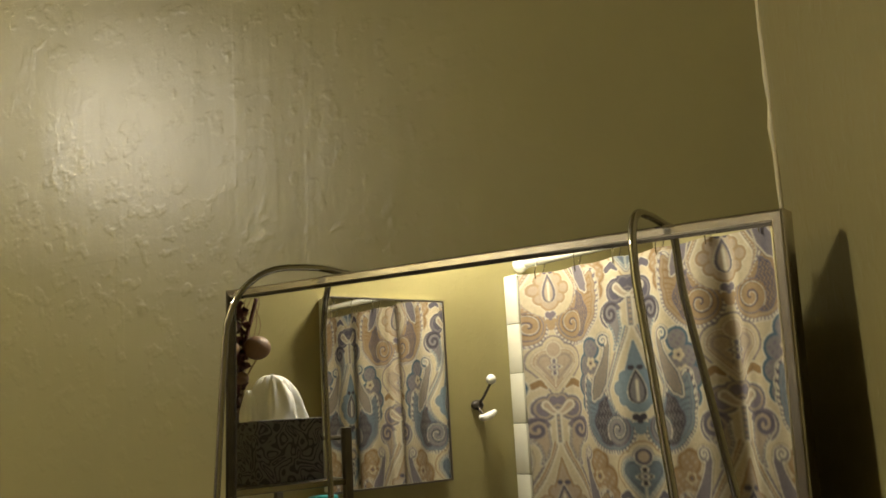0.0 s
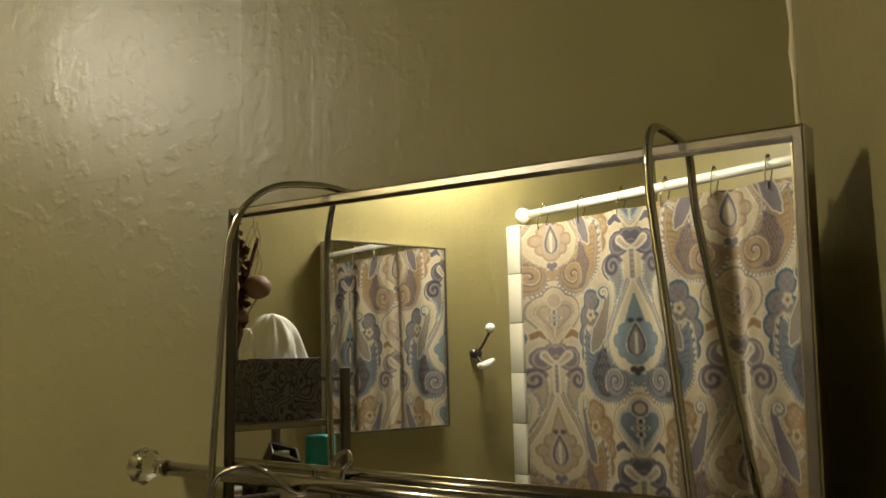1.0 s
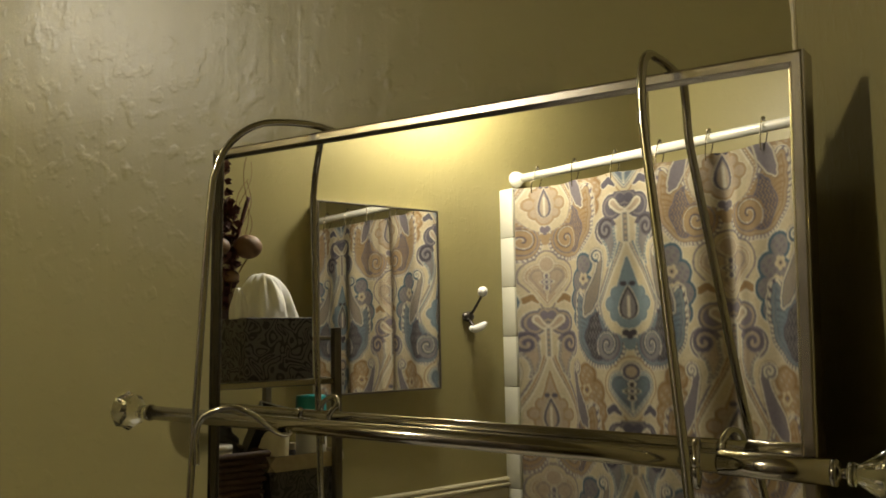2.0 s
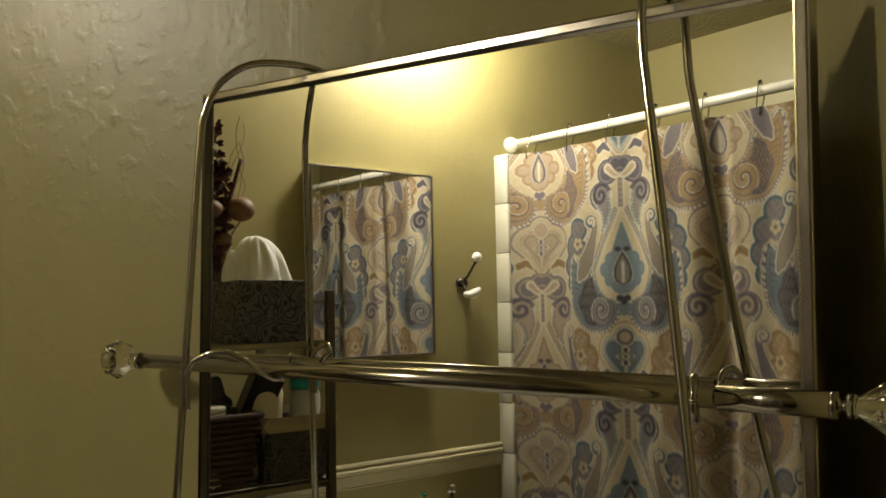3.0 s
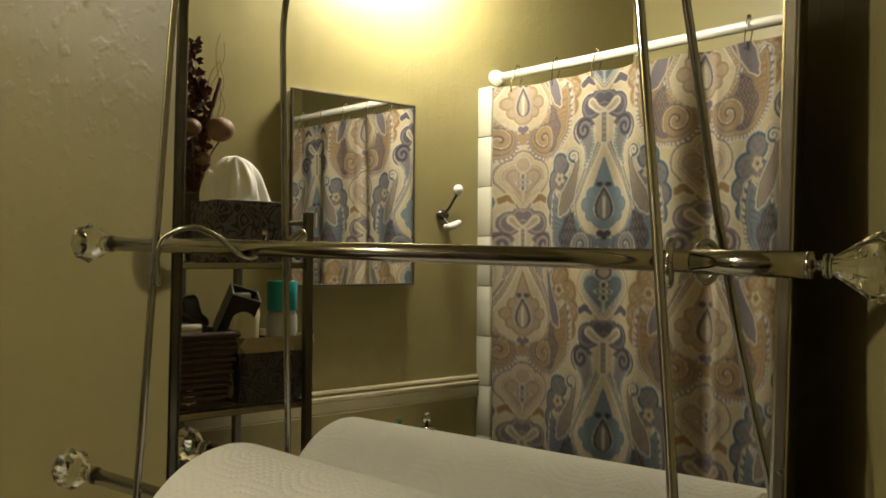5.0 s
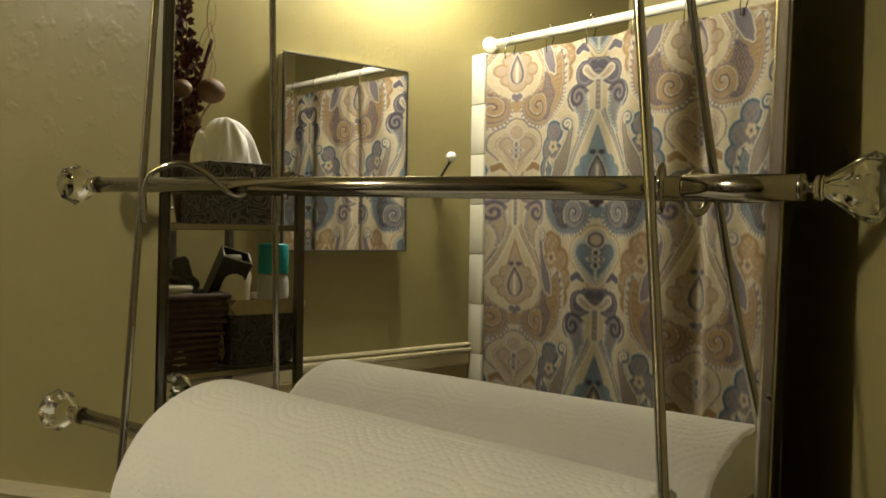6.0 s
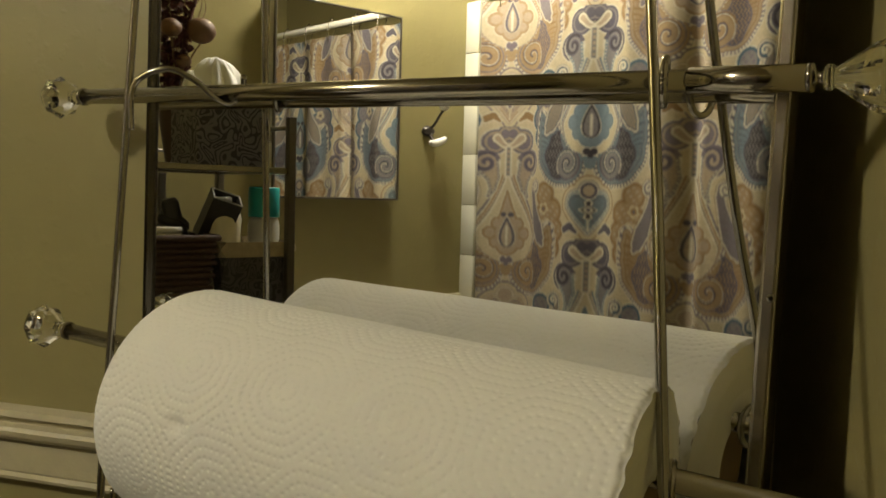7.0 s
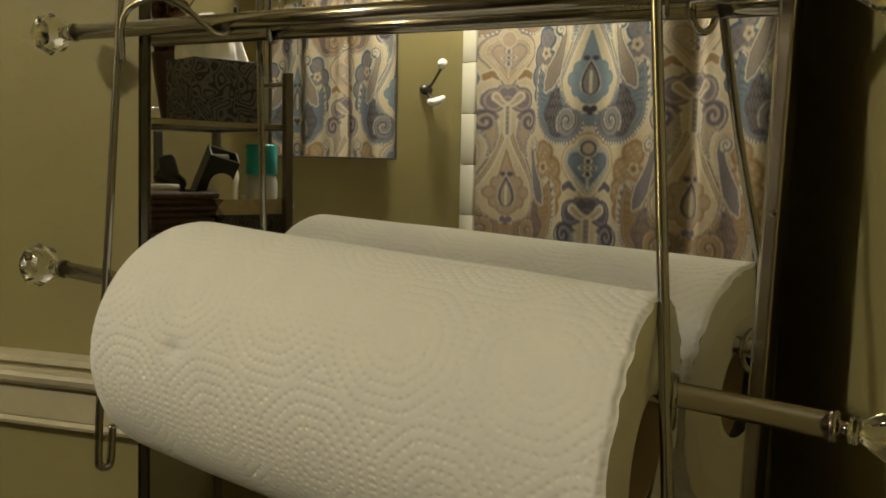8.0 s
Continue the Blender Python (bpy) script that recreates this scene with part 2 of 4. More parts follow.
structure("wall_left", prism(bmesh.new(), [(XA, y_m(XA) - 0.0005), (XL, y_m(XL) - 0.0005), (XL, YB - T), (XA, YB - T)], 0, CEIL), WALL, "olive painted wall behind the sink and shelf")
structure("wall_back", prism(bmesh.new(), [(XA + 0.0005, YB), (x_r(YB) - 0.0005, YB), (x_r(YB) - 0.0005, YB - T), (XA + 0.0005, YB - T)], 0, CEIL), WALL, "olive painted wall above the bath")
structure("floor", box(bmesh.new(), (XL, YB - T, -0.1), (1.0, 0.6, 0)), FLOOR, "plain bathroom floor")
structure("ceiling", box(bmesh.new(), (XL, YB - T, CEIL), (1.0, 0.6, CEIL + 0.1)), CEILING, "textured cream ceiling")

# ragged paint bead down the corner
bm = bmesh.new()
pts, rad = [], []
for i in range(70):
    z = 1.0 + i * (CEIL - 1.0) / 69
    pts.append((CORNER[0] + rng.uniform(-0.0015, 0.0012), CORNER[1] - 0.0006 + rng.uniform(-0.0008, 0.0008), z))
    rad.append(0.0018 + rng.random() ** 3 * 0.0022)
tube(bm, pts, rad, 7)
tagged(part("trim", bm, CAULK, None, "", True), "ragged cream caulk bead in the wall corner", "", "", "structure")


def rail_profile():
    return [(0.0, 0.0), (0.009, 0.001), (0.010, 0.004), (0.007, 0.007), (0.0085, 0.009), (0.0085, 0.034), (0.006, 0.0355), (0.012, 0.0375), (0.0175, 0.042), (0.019, 0.047), (0.0165, 0.050), (0.009, 0.052), (0.009, 0.056), (0.0145, 0.0585), (0.013, 0.0635), (0.0, 0.066)]


def rail(name, a, b, out, z, label):
    """Moulded rail on a wall from a to b (plan), standing off along out."""
    bm = bmesh.new()
    o = Vector((*out, 0)).normalized()
    ends = []
    for p in (a, b):
        ends.append([bm.verts.new(Vector((p[0], p[1], z)) + o * d + Vector((0, 0, h))) for d, h in rail_profile()])
    n = len(ends[0])
    for i in range(n):
        bm.faces.new((ends[0][i], ends[0][(i + 1) % n], ends[1][(i + 1) % n], ends[1][i]))
    bm.faces.new(ends[0]); bm.faces.new(ends[1][::-1])
    bmesh.ops.recalc_face_normals(bm, faces=bm.faces)
    return structure(name, bm, TRIM, label)


rail("trim_rail_mirror_wall", (-1.70, y_m(-1.70) - 0.0005), (-0.02, y_m(-0.02) - 0.0005), (0, -1), Z0 - 0.538, "cream painted moulded chair rail")
rail("trim_rail_left_wall", (XA + 0.0005, -1.41), (XA + 0.0005, 0.19), (1, 0), Z0 - 0.632, "cream painted moulded chair rail")

# tiled end of the bath recess
bm = bmesh.new()
box(bm, (XA + 0.0005, YB + 0.001, 0.0), (XA + 0.052, -1.4105, Z0 + 0.284))
surround = structure("wall_bath_end", bm, GROUT, "white tiled end wall of the bath recess")
tile_mesh = mesh_of(box(bmesh.new(), (-0.0275, -0.006, -0.0733), (0.0275, 0.006, 0.0733), 0.0018), "tile")
tile_mesh.materials.append(TILE)
for p in tile_mesh.polygons:
    p.use_smooth = True
for i in range(12):
    o = new("tile", tile_mesh)
    o.parent = surround
    o.location = (XA + 0.030, -1.414 + rng.uniform(-0.0006, 0.0006), Z0 + 0.292 - 0.074 - i * 0.1485)
cap_mesh = mesh_of(box(bmesh.new(), (-0.029, -0.06, -0.005), (0.029, 0.06, 0.005), 0.004), "tile_cap")
cap_mesh.materials.append(TILE)
for i in range(6):
    o = new("tile", cap_mesh)
    o.parent = surround
    o.location = (XA + 0.031, -1.468 - i * 0.1215, Z0 + 0.289)


# ---------------------------------------------------------------- the framed mirror
MW, MH = 0.478, 0.66
XR = 0.0005           # the frame's right edge
FW, FD = 0.0088, 0.016
FT = 0.0018           # the top rail's rise over the door's corner


def framed_mirror():
    """A mirror on a shallow wall cabinet, its door swung a little open."""
    m = thing("mirror_cabinet", "chrome-framed mirror door ajar on a shallow wall cabinet", "mirror cabinet", m=MIRROR_POSE)
    # local: x along the top (right end 0), y into the wall, z up
    part("glass", box(bmesh.new(), (-MW + FW * 0.7 - 0.002, -0.001, -MH + FW - 0.002), (XR - FW + 0.002, 0.003, FT - FW + 0.002)), GLASS, m, "clean silvered mirror glass")
    part("back_panel", box(bmesh.new(), (-MW + 0.003, 0.0035, -MH + 0.003), (XR - 0.003, FD - 0.002, -0.003)), DARK, m, "dark back panel")
    def side(pa, pb, inward, k_=1.0):
        bm = bmesh.new()
        a, b, w = Vector(pa), Vector(pb), Vector(inward)
        d = (b - a).normalized()
        prof = [(0, FD - 0.003), (0, -0.0042), (0.0007, -0.0052), (0.0018, -0.0056), (0.0062, -0.0056), (0.0072, -0.0047), (FW, -0.0016), (FW, FD - 0.003)]
        prof = [(p * k_, q) for p, q in prof]
        r0 = [bm.verts.new(a + w * p + d * p + Vector((0, q, 0))) for p, q in prof]
        r1 = [bm.verts.new(b + w * p - d * p + Vector((0, q, 0))) for p, q in prof]
        k = len(prof)
        for i in range(k):
            bm.faces.new((r0[i], r0[(i + 1) % k], r1[(i + 1) % k], r1[i]))
        bm.faces.new(r0); bm.faces.new(r1[::-1])
        bmesh.ops.recalc_face_normals(bm, faces=bm.faces)
        return bm
    part("frame_rail", side((-MW, 0, FT), (XR, 0, FT), (0, 0, -1)), CHROME_FRAME, m, "tarnished chrome top rail")
    part("frame_rail", side((XR, 0, -MH), (-MW, 0, -MH), (0, 0, 1)), CHROME_FRAME, m)
    part("frame_rail", side((XR, 0, FT), (XR, 0, -MH), (-1, 0, 0)), CHROME_SIDE, m)
    part("frame_rail", side((-MW, 0, -MH), (-MW, 0, FT), (1, 0, 0), 0.7), CHROME_DARK_REFLECTION, m)
    sc = lathe(bmesh.new(), [(0.0022, 0), (0.0022, 0.0006), (0.0012, 0.0012)], 10, axis_pose((-0.0015, -0.0056, -0.3226), (0, -1, 0)))
    part("screw", sc, CHROME, m)
    # body on the wall, hidden behind the door; made in the room's axes
    inv = MIRROR_POSE.inverted()
    bm = bmesh.new()
    prism(bm, [(-0.445, 0.142), (-0.10, 0.142), (-0.10, y_m(-0.10) - 0.001), (-0.445, y_m(-0.445) - 0.001)], Z0 - 0.64, Z0 - 0.03)
    bmesh.ops.transform(bm, matrix=inv, verts=bm.verts)
    part("body", bm, DARK, m, "shallow cabinet body")
    for zz in (-0.12, -0.52):
        bm = prism(bmesh.new(), [(-0.447, 0.136), (-0.425, 0.132), (-0.425, 0.1415), (-0.447, 0.1415)], Z0 + zz - 0.03, Z0 + zz + 0.03)
        bmesh.ops.transform(bm, matrix=inv, verts=bm.verts)
        part("hinge", bm, CHROME, m)
    return m


framed_mirror()


# ---------------------------------------------------------------- paper towel holder hung over the mirror
def mv(u, n, v):
    """Mirror coordinates to the local ones of a thing posed by MIRROR_POSE."""
    return Vector((u, -n, -v))


ROD_N, ROD_V = 0.026, 0.2175
ROD2_N, ROD2_V = 0.066, 0.4055
WR = 0.0027


def finial(parent, u, n, v, side):
    """Faceted clear knob on a stepped collar, at a rod's end."""
    m = axis_pose(mv(u, n, v), (side, 0, 0))
    collar = part("collar", lathe(bmesh.new(), [(0.0066, -0.0015), (0.0070, -0.0005), (0.0070, 0.0008), (0.0064, 0.0014), (0.0034, 0.0018), (0.0026, 0.0030), (0.0026, 0.0052), (0.0036, 0.0058)], 24, m), BRUSHED, parent, "", True)
    k = bmesh.new()
    seg = 16
    rings = []
    # a ring, then a cone of alternating ridges that breaks into a shallow facetted crown
    for r, z, flute in ((0.0052, 0.0059, 0), (0.0060, 0.0068, 0), (0.0060, 0.0092, 0), (0.0046, 0.0104, 0), (0.0150, 0.0262, 0.10), (0.0170, 0.0310, 0.14), (0.0150, 0.0348, 0.05), (0.0085, 0.0392, 0)):
        rings.append([k.verts.new((r * (1 - flute * (i % 2)) * math.cos(2 * math.pi * i / seg), r * (1 - flute * (i % 2)) * math.sin(2 * math.pi * i / seg), z)) for i in range(seg)])
    for p, q in zip(rings, rings[1:]):
        for i in range(seg):
            j = (i + 1) % seg
            k.faces.new((p[i], p[j], q[j])); k.faces.new((p[i], q[j], q[i]))
    k.faces.new(rings[0][::-1]); k.faces.new(rings[-1])
    bmesh.ops.transform(k, matrix=m, verts=k.verts)
    part("knob", k, CRYSTAL, parent, "clear faceted acrylic knob")
    return collar


def towel_holder():
    h = thing("paper_towel_holder", "chrome wire paper towel holder hooked over the mirror top", "towel holder", m=MIRROR_POSE)
    left = [(-0.354, -0.026, 0.03), (-0.354, -0.0235, -0.0010), (-0.3565, -0.012, -0.0055), (-0.368, 0.010, -0.0090), (-0.388, 0.034, -0.0070), (-0.405, 0.048, 0.007), (-0.4145, 0.054, 0.028), (-0.4178, 0.0568, 0.06),
            (-0.419, 0.065, 0.20), (-0.4196, 0.0738, 0.35), (-0.4215, 0.0795, 0.46), (-0.424, 0.080, 0.52), (-0.4245, 0.078, 0.528), (-0.4245, 0.074, 0.530), (-0.4245, 0.070, 0.526), (-0.4235, 0.069, 0.50)]
    right = [(-0.077, -0.026, 0.03), (-0.077, -0.0235, -0.0010), (-0.077, -0.012, -0.0050), (-0.0774, 0.012, -0.0078), (-0.0782, 0.028, -0.0062), (-0.0788, 0.0345, 0.007), (-0.0779, 0.0362, 0.03), (-0.0754, 0.0378, 0.05),
             (-0.0679, 0.0425, 0.10), (-0.0533, 0.0530, 0.20), (-0.0392, 0.0675, 0.29), (-0.0285, 0.0825, 0.35), (-0.0115, 0.1025, 0.46), (-0.0058, 0.1065, 0.505), (-0.0046, 0.1055, 0.518), (-0.0041, 0.1015, 0.522), (-0.0041, 0.0975, 0.517), (-0.0051, 0.0965, 0.495)]
    for pts in (left, right):
        part("hanger_wire", tube(bmesh.new(), spline([mv(*p) for p in pts], 6), WR, 14), CHROME, h, "", True)
    # top rod: a sleeve over a thinner inner bar
    part("rod", tube(bmesh.new(), [mv(-0.5265, ROD_N, ROD_V + 0.002), mv(0.0, ROD_N, ROD_V)], 0.0058, 24), BRUSHED, h, "brushed nickel top rod", True)
    part("sleeve", tube(bmesh.new(), [mv(-0.043, ROD_N, ROD_V), mv(0.0135, ROD_N, ROD_V)], 0.0066, 24), BRUSHED, h, "", True)
    finial(h, -0.5265, ROD_N, ROD_V + 0.002, -1)
    finial(h, 0.0135, ROD_N, ROD_V, 1)
    part("rod", tube(bmesh.new(), [mv(-0.4960, 0.0575, 0.398), mv(0.0425, ROD2_N, ROD2_V)], 0.0058, 20), BRUSHED, h, "brushed nickel roll rod", True)
    finial(h, -0.4960, 0.0575, 0.398, -1)
    finial(h, 0.0425, ROD2_N, ROD2_V, 1)
    # bent hooks that carry the rods
    for rn, rv, ul, ur in ((ROD_N, ROD_V, -0.419, -0.0505), (ROD2_N, ROD2_V, -0.421, -0.0215)):
        nl = 0.0665
        nr = 0.0545 if rv < 0.3 else 0.0925
        if rv < 0.3:
            lk = [(ul + 0.0045, nl + 0.0005, rv + 0.030), (ul + 0.0036, nl + 0.0003, rv + 0.022), (ul + 0.0025, nl, rv + 0.008), (ul + 0.0070, nl - 0.003, rv - 0.005), (ul + 0.0270, nl - 0.010, rv - 0.012),
                  (ul + 0.0405, nl - 0.021, rv - 0.006), (ul + 0.0480, rn + 0.009, rv + 0.004), (ul + 0.0530, rn, rv + 0.0085), (ul + 0.0565, rn - 0.007, rv + 0.004), (ul + 0.0590, rn - 0.0085, rv - 0.004), (ul + 0.0640, rn - 0.004, rv - 0.010)]
            part("hook", tube(bmesh.new(), spline([mv(*p) for p in lk], 6), 0.0022, 10), CHROME, h, "", True)
        # a closed ring round the rod, just behind the other wire
        nc, hn, uc = rn + 0.0045, 0.0105, ur + 0.0045 - 0.33 * (nr - rn - 0.0045)
        ring = [(uc + 0.30 * hn * math.cos(2 * math.pi * i / 28), nc + hn * math.cos(2 * math.pi * i / 28), rv + 0.001 + 0.0115 * math.sin(2 * math.pi * i / 28)) for i in range(29)]
        part("ring", tube(bmesh.new(), [mv(*p) for p in ring], 0.0021, 10), CHROME, h, "", True)
    return h


towel_holder()

ROLL_R = 0.0755
ROLL_LEFT, ROLL_RIGHT = (-0.3505, 0.0610, 0.4262), (-0.0462, 0.0810, 0.4325)   # the ends of its axis
ROLL_SKEW = 0.0158      # how far the wound end leans out towards the front


def paper_roll():
    pl, pr = mv(*ROLL_LEFT), mv(*ROLL_RIGHT)
    ax = (pr - pl).normalized()
    ay = Vector((0, 0, 1)).cross(ax).normalized()
    az = ax.cross(ay)
    m = MIRROR_POSE @ Matrix(((ax.x, ay.x, az.x, pr.x), (ax.y, ay.y, az.y, pr.y), (ax.z, ay.z, az.z, pr.z), (0, 0, 0, 1)))
    r = thing("paper_towel_roll", "white embossed paper towel roll on the holder's rod", "paper towel", m=m)
    length = (pr - pl).length
    nx, na = 500, 760
    xs = np.linspace(0, -length, nx)
    an = np.linspace(0, 2 * np.pi, na, endpoint=False)
    s, a = np.meshgrid(xs, an * ROLL_R, indexing="ij")
    # embossed medallions: scalloped rings of dots on a staggered lattice
    P = 2 * np.pi * ROLL_R / 7
    h = np.zeros_like(s)
    best = np.full_like(s, 9.0)
    th = np.zeros_like(s)
    for oi in range(-7, 2):
        for oj in range(-1, 9):
            cx, cy = oi * P + (0.5 * P if oj % 2 else 0), oj * P * 1.0
            dx, dy = s - cx, a - cy
            d = np.hypot(dx, dy)
            k = d < best
            best = np.where(k, d, best); th = np.where(k, np.arctan2(dy, dx), th)
    rr = best * (1 + 0.022 * np.cos(8 * th))
    gap = 0.0056
    ring = np.round(rr / gap)
    near = np.exp(-((rr - ring * gap) / 0.0010) ** 2)
    count = np.maximum(np.round(2 * np.pi * ring * gap / 0.0042), 1)
    ph = th * count / (2 * np.pi)
    dots = np.exp(-(((ph - np.round(ph)) * 0.0042) / 0.0011) ** 2)
    h -= 0.00052 * near * (0.06 + 0.94 * dots)
    # waviness of the wound sheet and a dent
    h += 0.00035 * np.sin(s * 41 + 2 * np.sin(a * 30)) * np.sin(a * 25 + s * 12)
    dent = np.hypot((s + 0.235) / 1.5, a - 0.215 * 2 * np.pi * ROLL_R)
    h -= 0.0028 * np.exp(-(dent / 0.0045) ** 2)
    R = ROLL_R + h
    edge = np.minimum(np.abs(s), length - np.abs(s))
    R -= 0.0016 * np.exp(-(edge / 0.0018) ** 2)
    # the wraps have slid a little along the core: the end leans out at the front, with a slightly ragged rim
    lean = ROLL_SKEW * (1 + np.sin(a / ROLL_R)) * (1 + s / length) + 0.0006 * np.sin(a * 310 + 2 * np.sin(a * 97)) * np.clip(1 + s / 0.01, 0, 1)
    co = np.stack([s + lean, -R * np.sin(a / ROLL_R), R * np.cos(a / ROLL_R)], -1).reshape(-1, 3)
    i, j = np.meshgrid(np.arange(nx - 1), np.arange(na), indexing="ij")
    j2 = (j + 1) % na
    f = np.stack([i * na + j, i * na + j2, (i + 1) * na + j2, (i + 1) * na + j], -1).reshape(-1, 4)
    me = bpy.data.meshes.new("paper")
    fill_mesh(me, co, f)
    me.materials.append(PAPER)
    ob = new("paper", me); ob.parent = r
    for x0, sgn in ((0.0, 1), (-length, -1)):
        bm = bmesh.new()
        prof = [0.0300, 0.035, 0.045, 0.060, ROLL_R - 0.0016]
        ring_v = []
        for k, q in enumerate(prof):
            dx = sgn * (0.0004 if k % 2 else -0.0004)
            sk = ROLL_SKEW if sgn > 0 else 0.0
            ring_v.append([bm.verts.new((x0 + dx + sk * (1 + q / ROLL_R * math.sin(2 * math.pi * w / 72)), -q * math.sin(2 * math.pi * w / 72), q * math.cos(2 * math.pi * w / 72))) for w in range(72)])
        for p, q in zip(ring_v, ring_v[1:]):
            for w in range(72):
                bm.faces.new((p[w], p[(w + 1) % 72], q[(w + 1) % 72], q[w]))
        bmesh.ops.recalc_face_normals(bm, faces=bm.faces)
        part("roll_end", bm, PAPER, r, "wound paper edges")
    bm = bmesh.new()
    ri = [[bm.verts.new((x, -q * math.sin(2 * math.pi * w / 40), q * math.cos(2 * math.pi * w / 40))) for w in range(40)] for x, q in ((ROLL_SKEW * 0.62, 0.0300), (-length, 0.0300), (-length, 0.0288), (ROLL_SKEW * 0.62, 0.0288))]
    for k in range(4):
        p, q = ri[k], ri[(k + 1) % 4]
        for w in range(40):
            bm.faces.new((p[w], p[(w + 1) % 40], q[(w + 1) % 40], q[w]))
    bmesh.ops.recalc_face_normals(bm, faces=bm.faces)
    part("core", bm, CARD, r, "cardboard core", True)
    return r


paper_roll()


# ---------------------------------------------------------------- the lamp over the sink
def vanity_light():
    v = thing("wall_lamp", "wall lamp with one lit frosted globe over the medicine cabinet", "wall lamp", (XA, -1.10, Z0 + 0.668))
    part("back_plate", lathe(bmesh.new(), [(0.055, 0.0005), (0.055, 0.010), (0.040, 0.018), (0.014, 0.022)], 28, axis_pose((0, 0, 0), (1, 0, 0))), BRUSHED, v, "", True)
    part("arm", tube(bmesh.new(), [(0.020, 0, 0), (0.092, 0, 0)], 0.012, 16), BRUSHED, v, "", True)
    g = bmesh.new()
    bmesh.ops.create_uvsphere(g, u_segments=28, v_segments=18, radius=0.074, matrix=Matrix.Translation((0.166, 0, 0)))
    part("globe", g, SHADE, v, "lit frosted glass globe", True)
    return v


vanity_light()


# ---------------------------------------------------------------- shower curtain
ROD_Y, ROD_Z = -1.476, Z0 + 0.333
CUR_L, CUR_R = XA + 0.058, -0.10
CUR_TOP, CUR_BOT = Z0 + 0.293, 0.12


def blob(px, pz, *balls):
    """Signed distance to balls (x, z, radius) run together: plumes, lobes, commas."""
    d = np.full_like(px, 9.0)
    for (x0, z0, r0), (x1, z1, r1) in zip(balls, balls[1:] or balls):
        ex, ez = x1 - x0, z1 - z0
        t = np.clip(((px - x0) * ex + (pz - z0) * ez) / max(ex * ex + ez * ez, 1e-9), 0, 1)
        d = np.minimum(d, np.hypot(px - x0 - t * ex, pz - z0 - t * ez) - (r0 + (r1 - r0) * t))
    return d


def lobes(px, pz, *balls):
    """Signed distance to separate balls."""
    d = np.full_like(px, 9.0)
    for x, z, r in balls:
        d = np.minimum(d, np.hypot(px - x, pz - z) - r)
    return d


def curl_line(px, pz, cx, cz, r0, turns, start, sense, width):
    """Distance to a spiral line round a centre, less its width."""
    dx, dz = px - cx, pz - cz
    r = np.hypot(dx, dz)
    th = (np.arctan2(dz, dx) * sense - start) % (2 * np.pi)
    d = np.full_like(px, 9.0)
    for k in range(int(turns) + 1):
        t = (th + 2 * np.pi * k) / (2 * np.pi * turns)
        d = np.where(t <= 1.0, np.minimum(d, np.abs(r - r0 * (1 - t))), d)
    return d - width


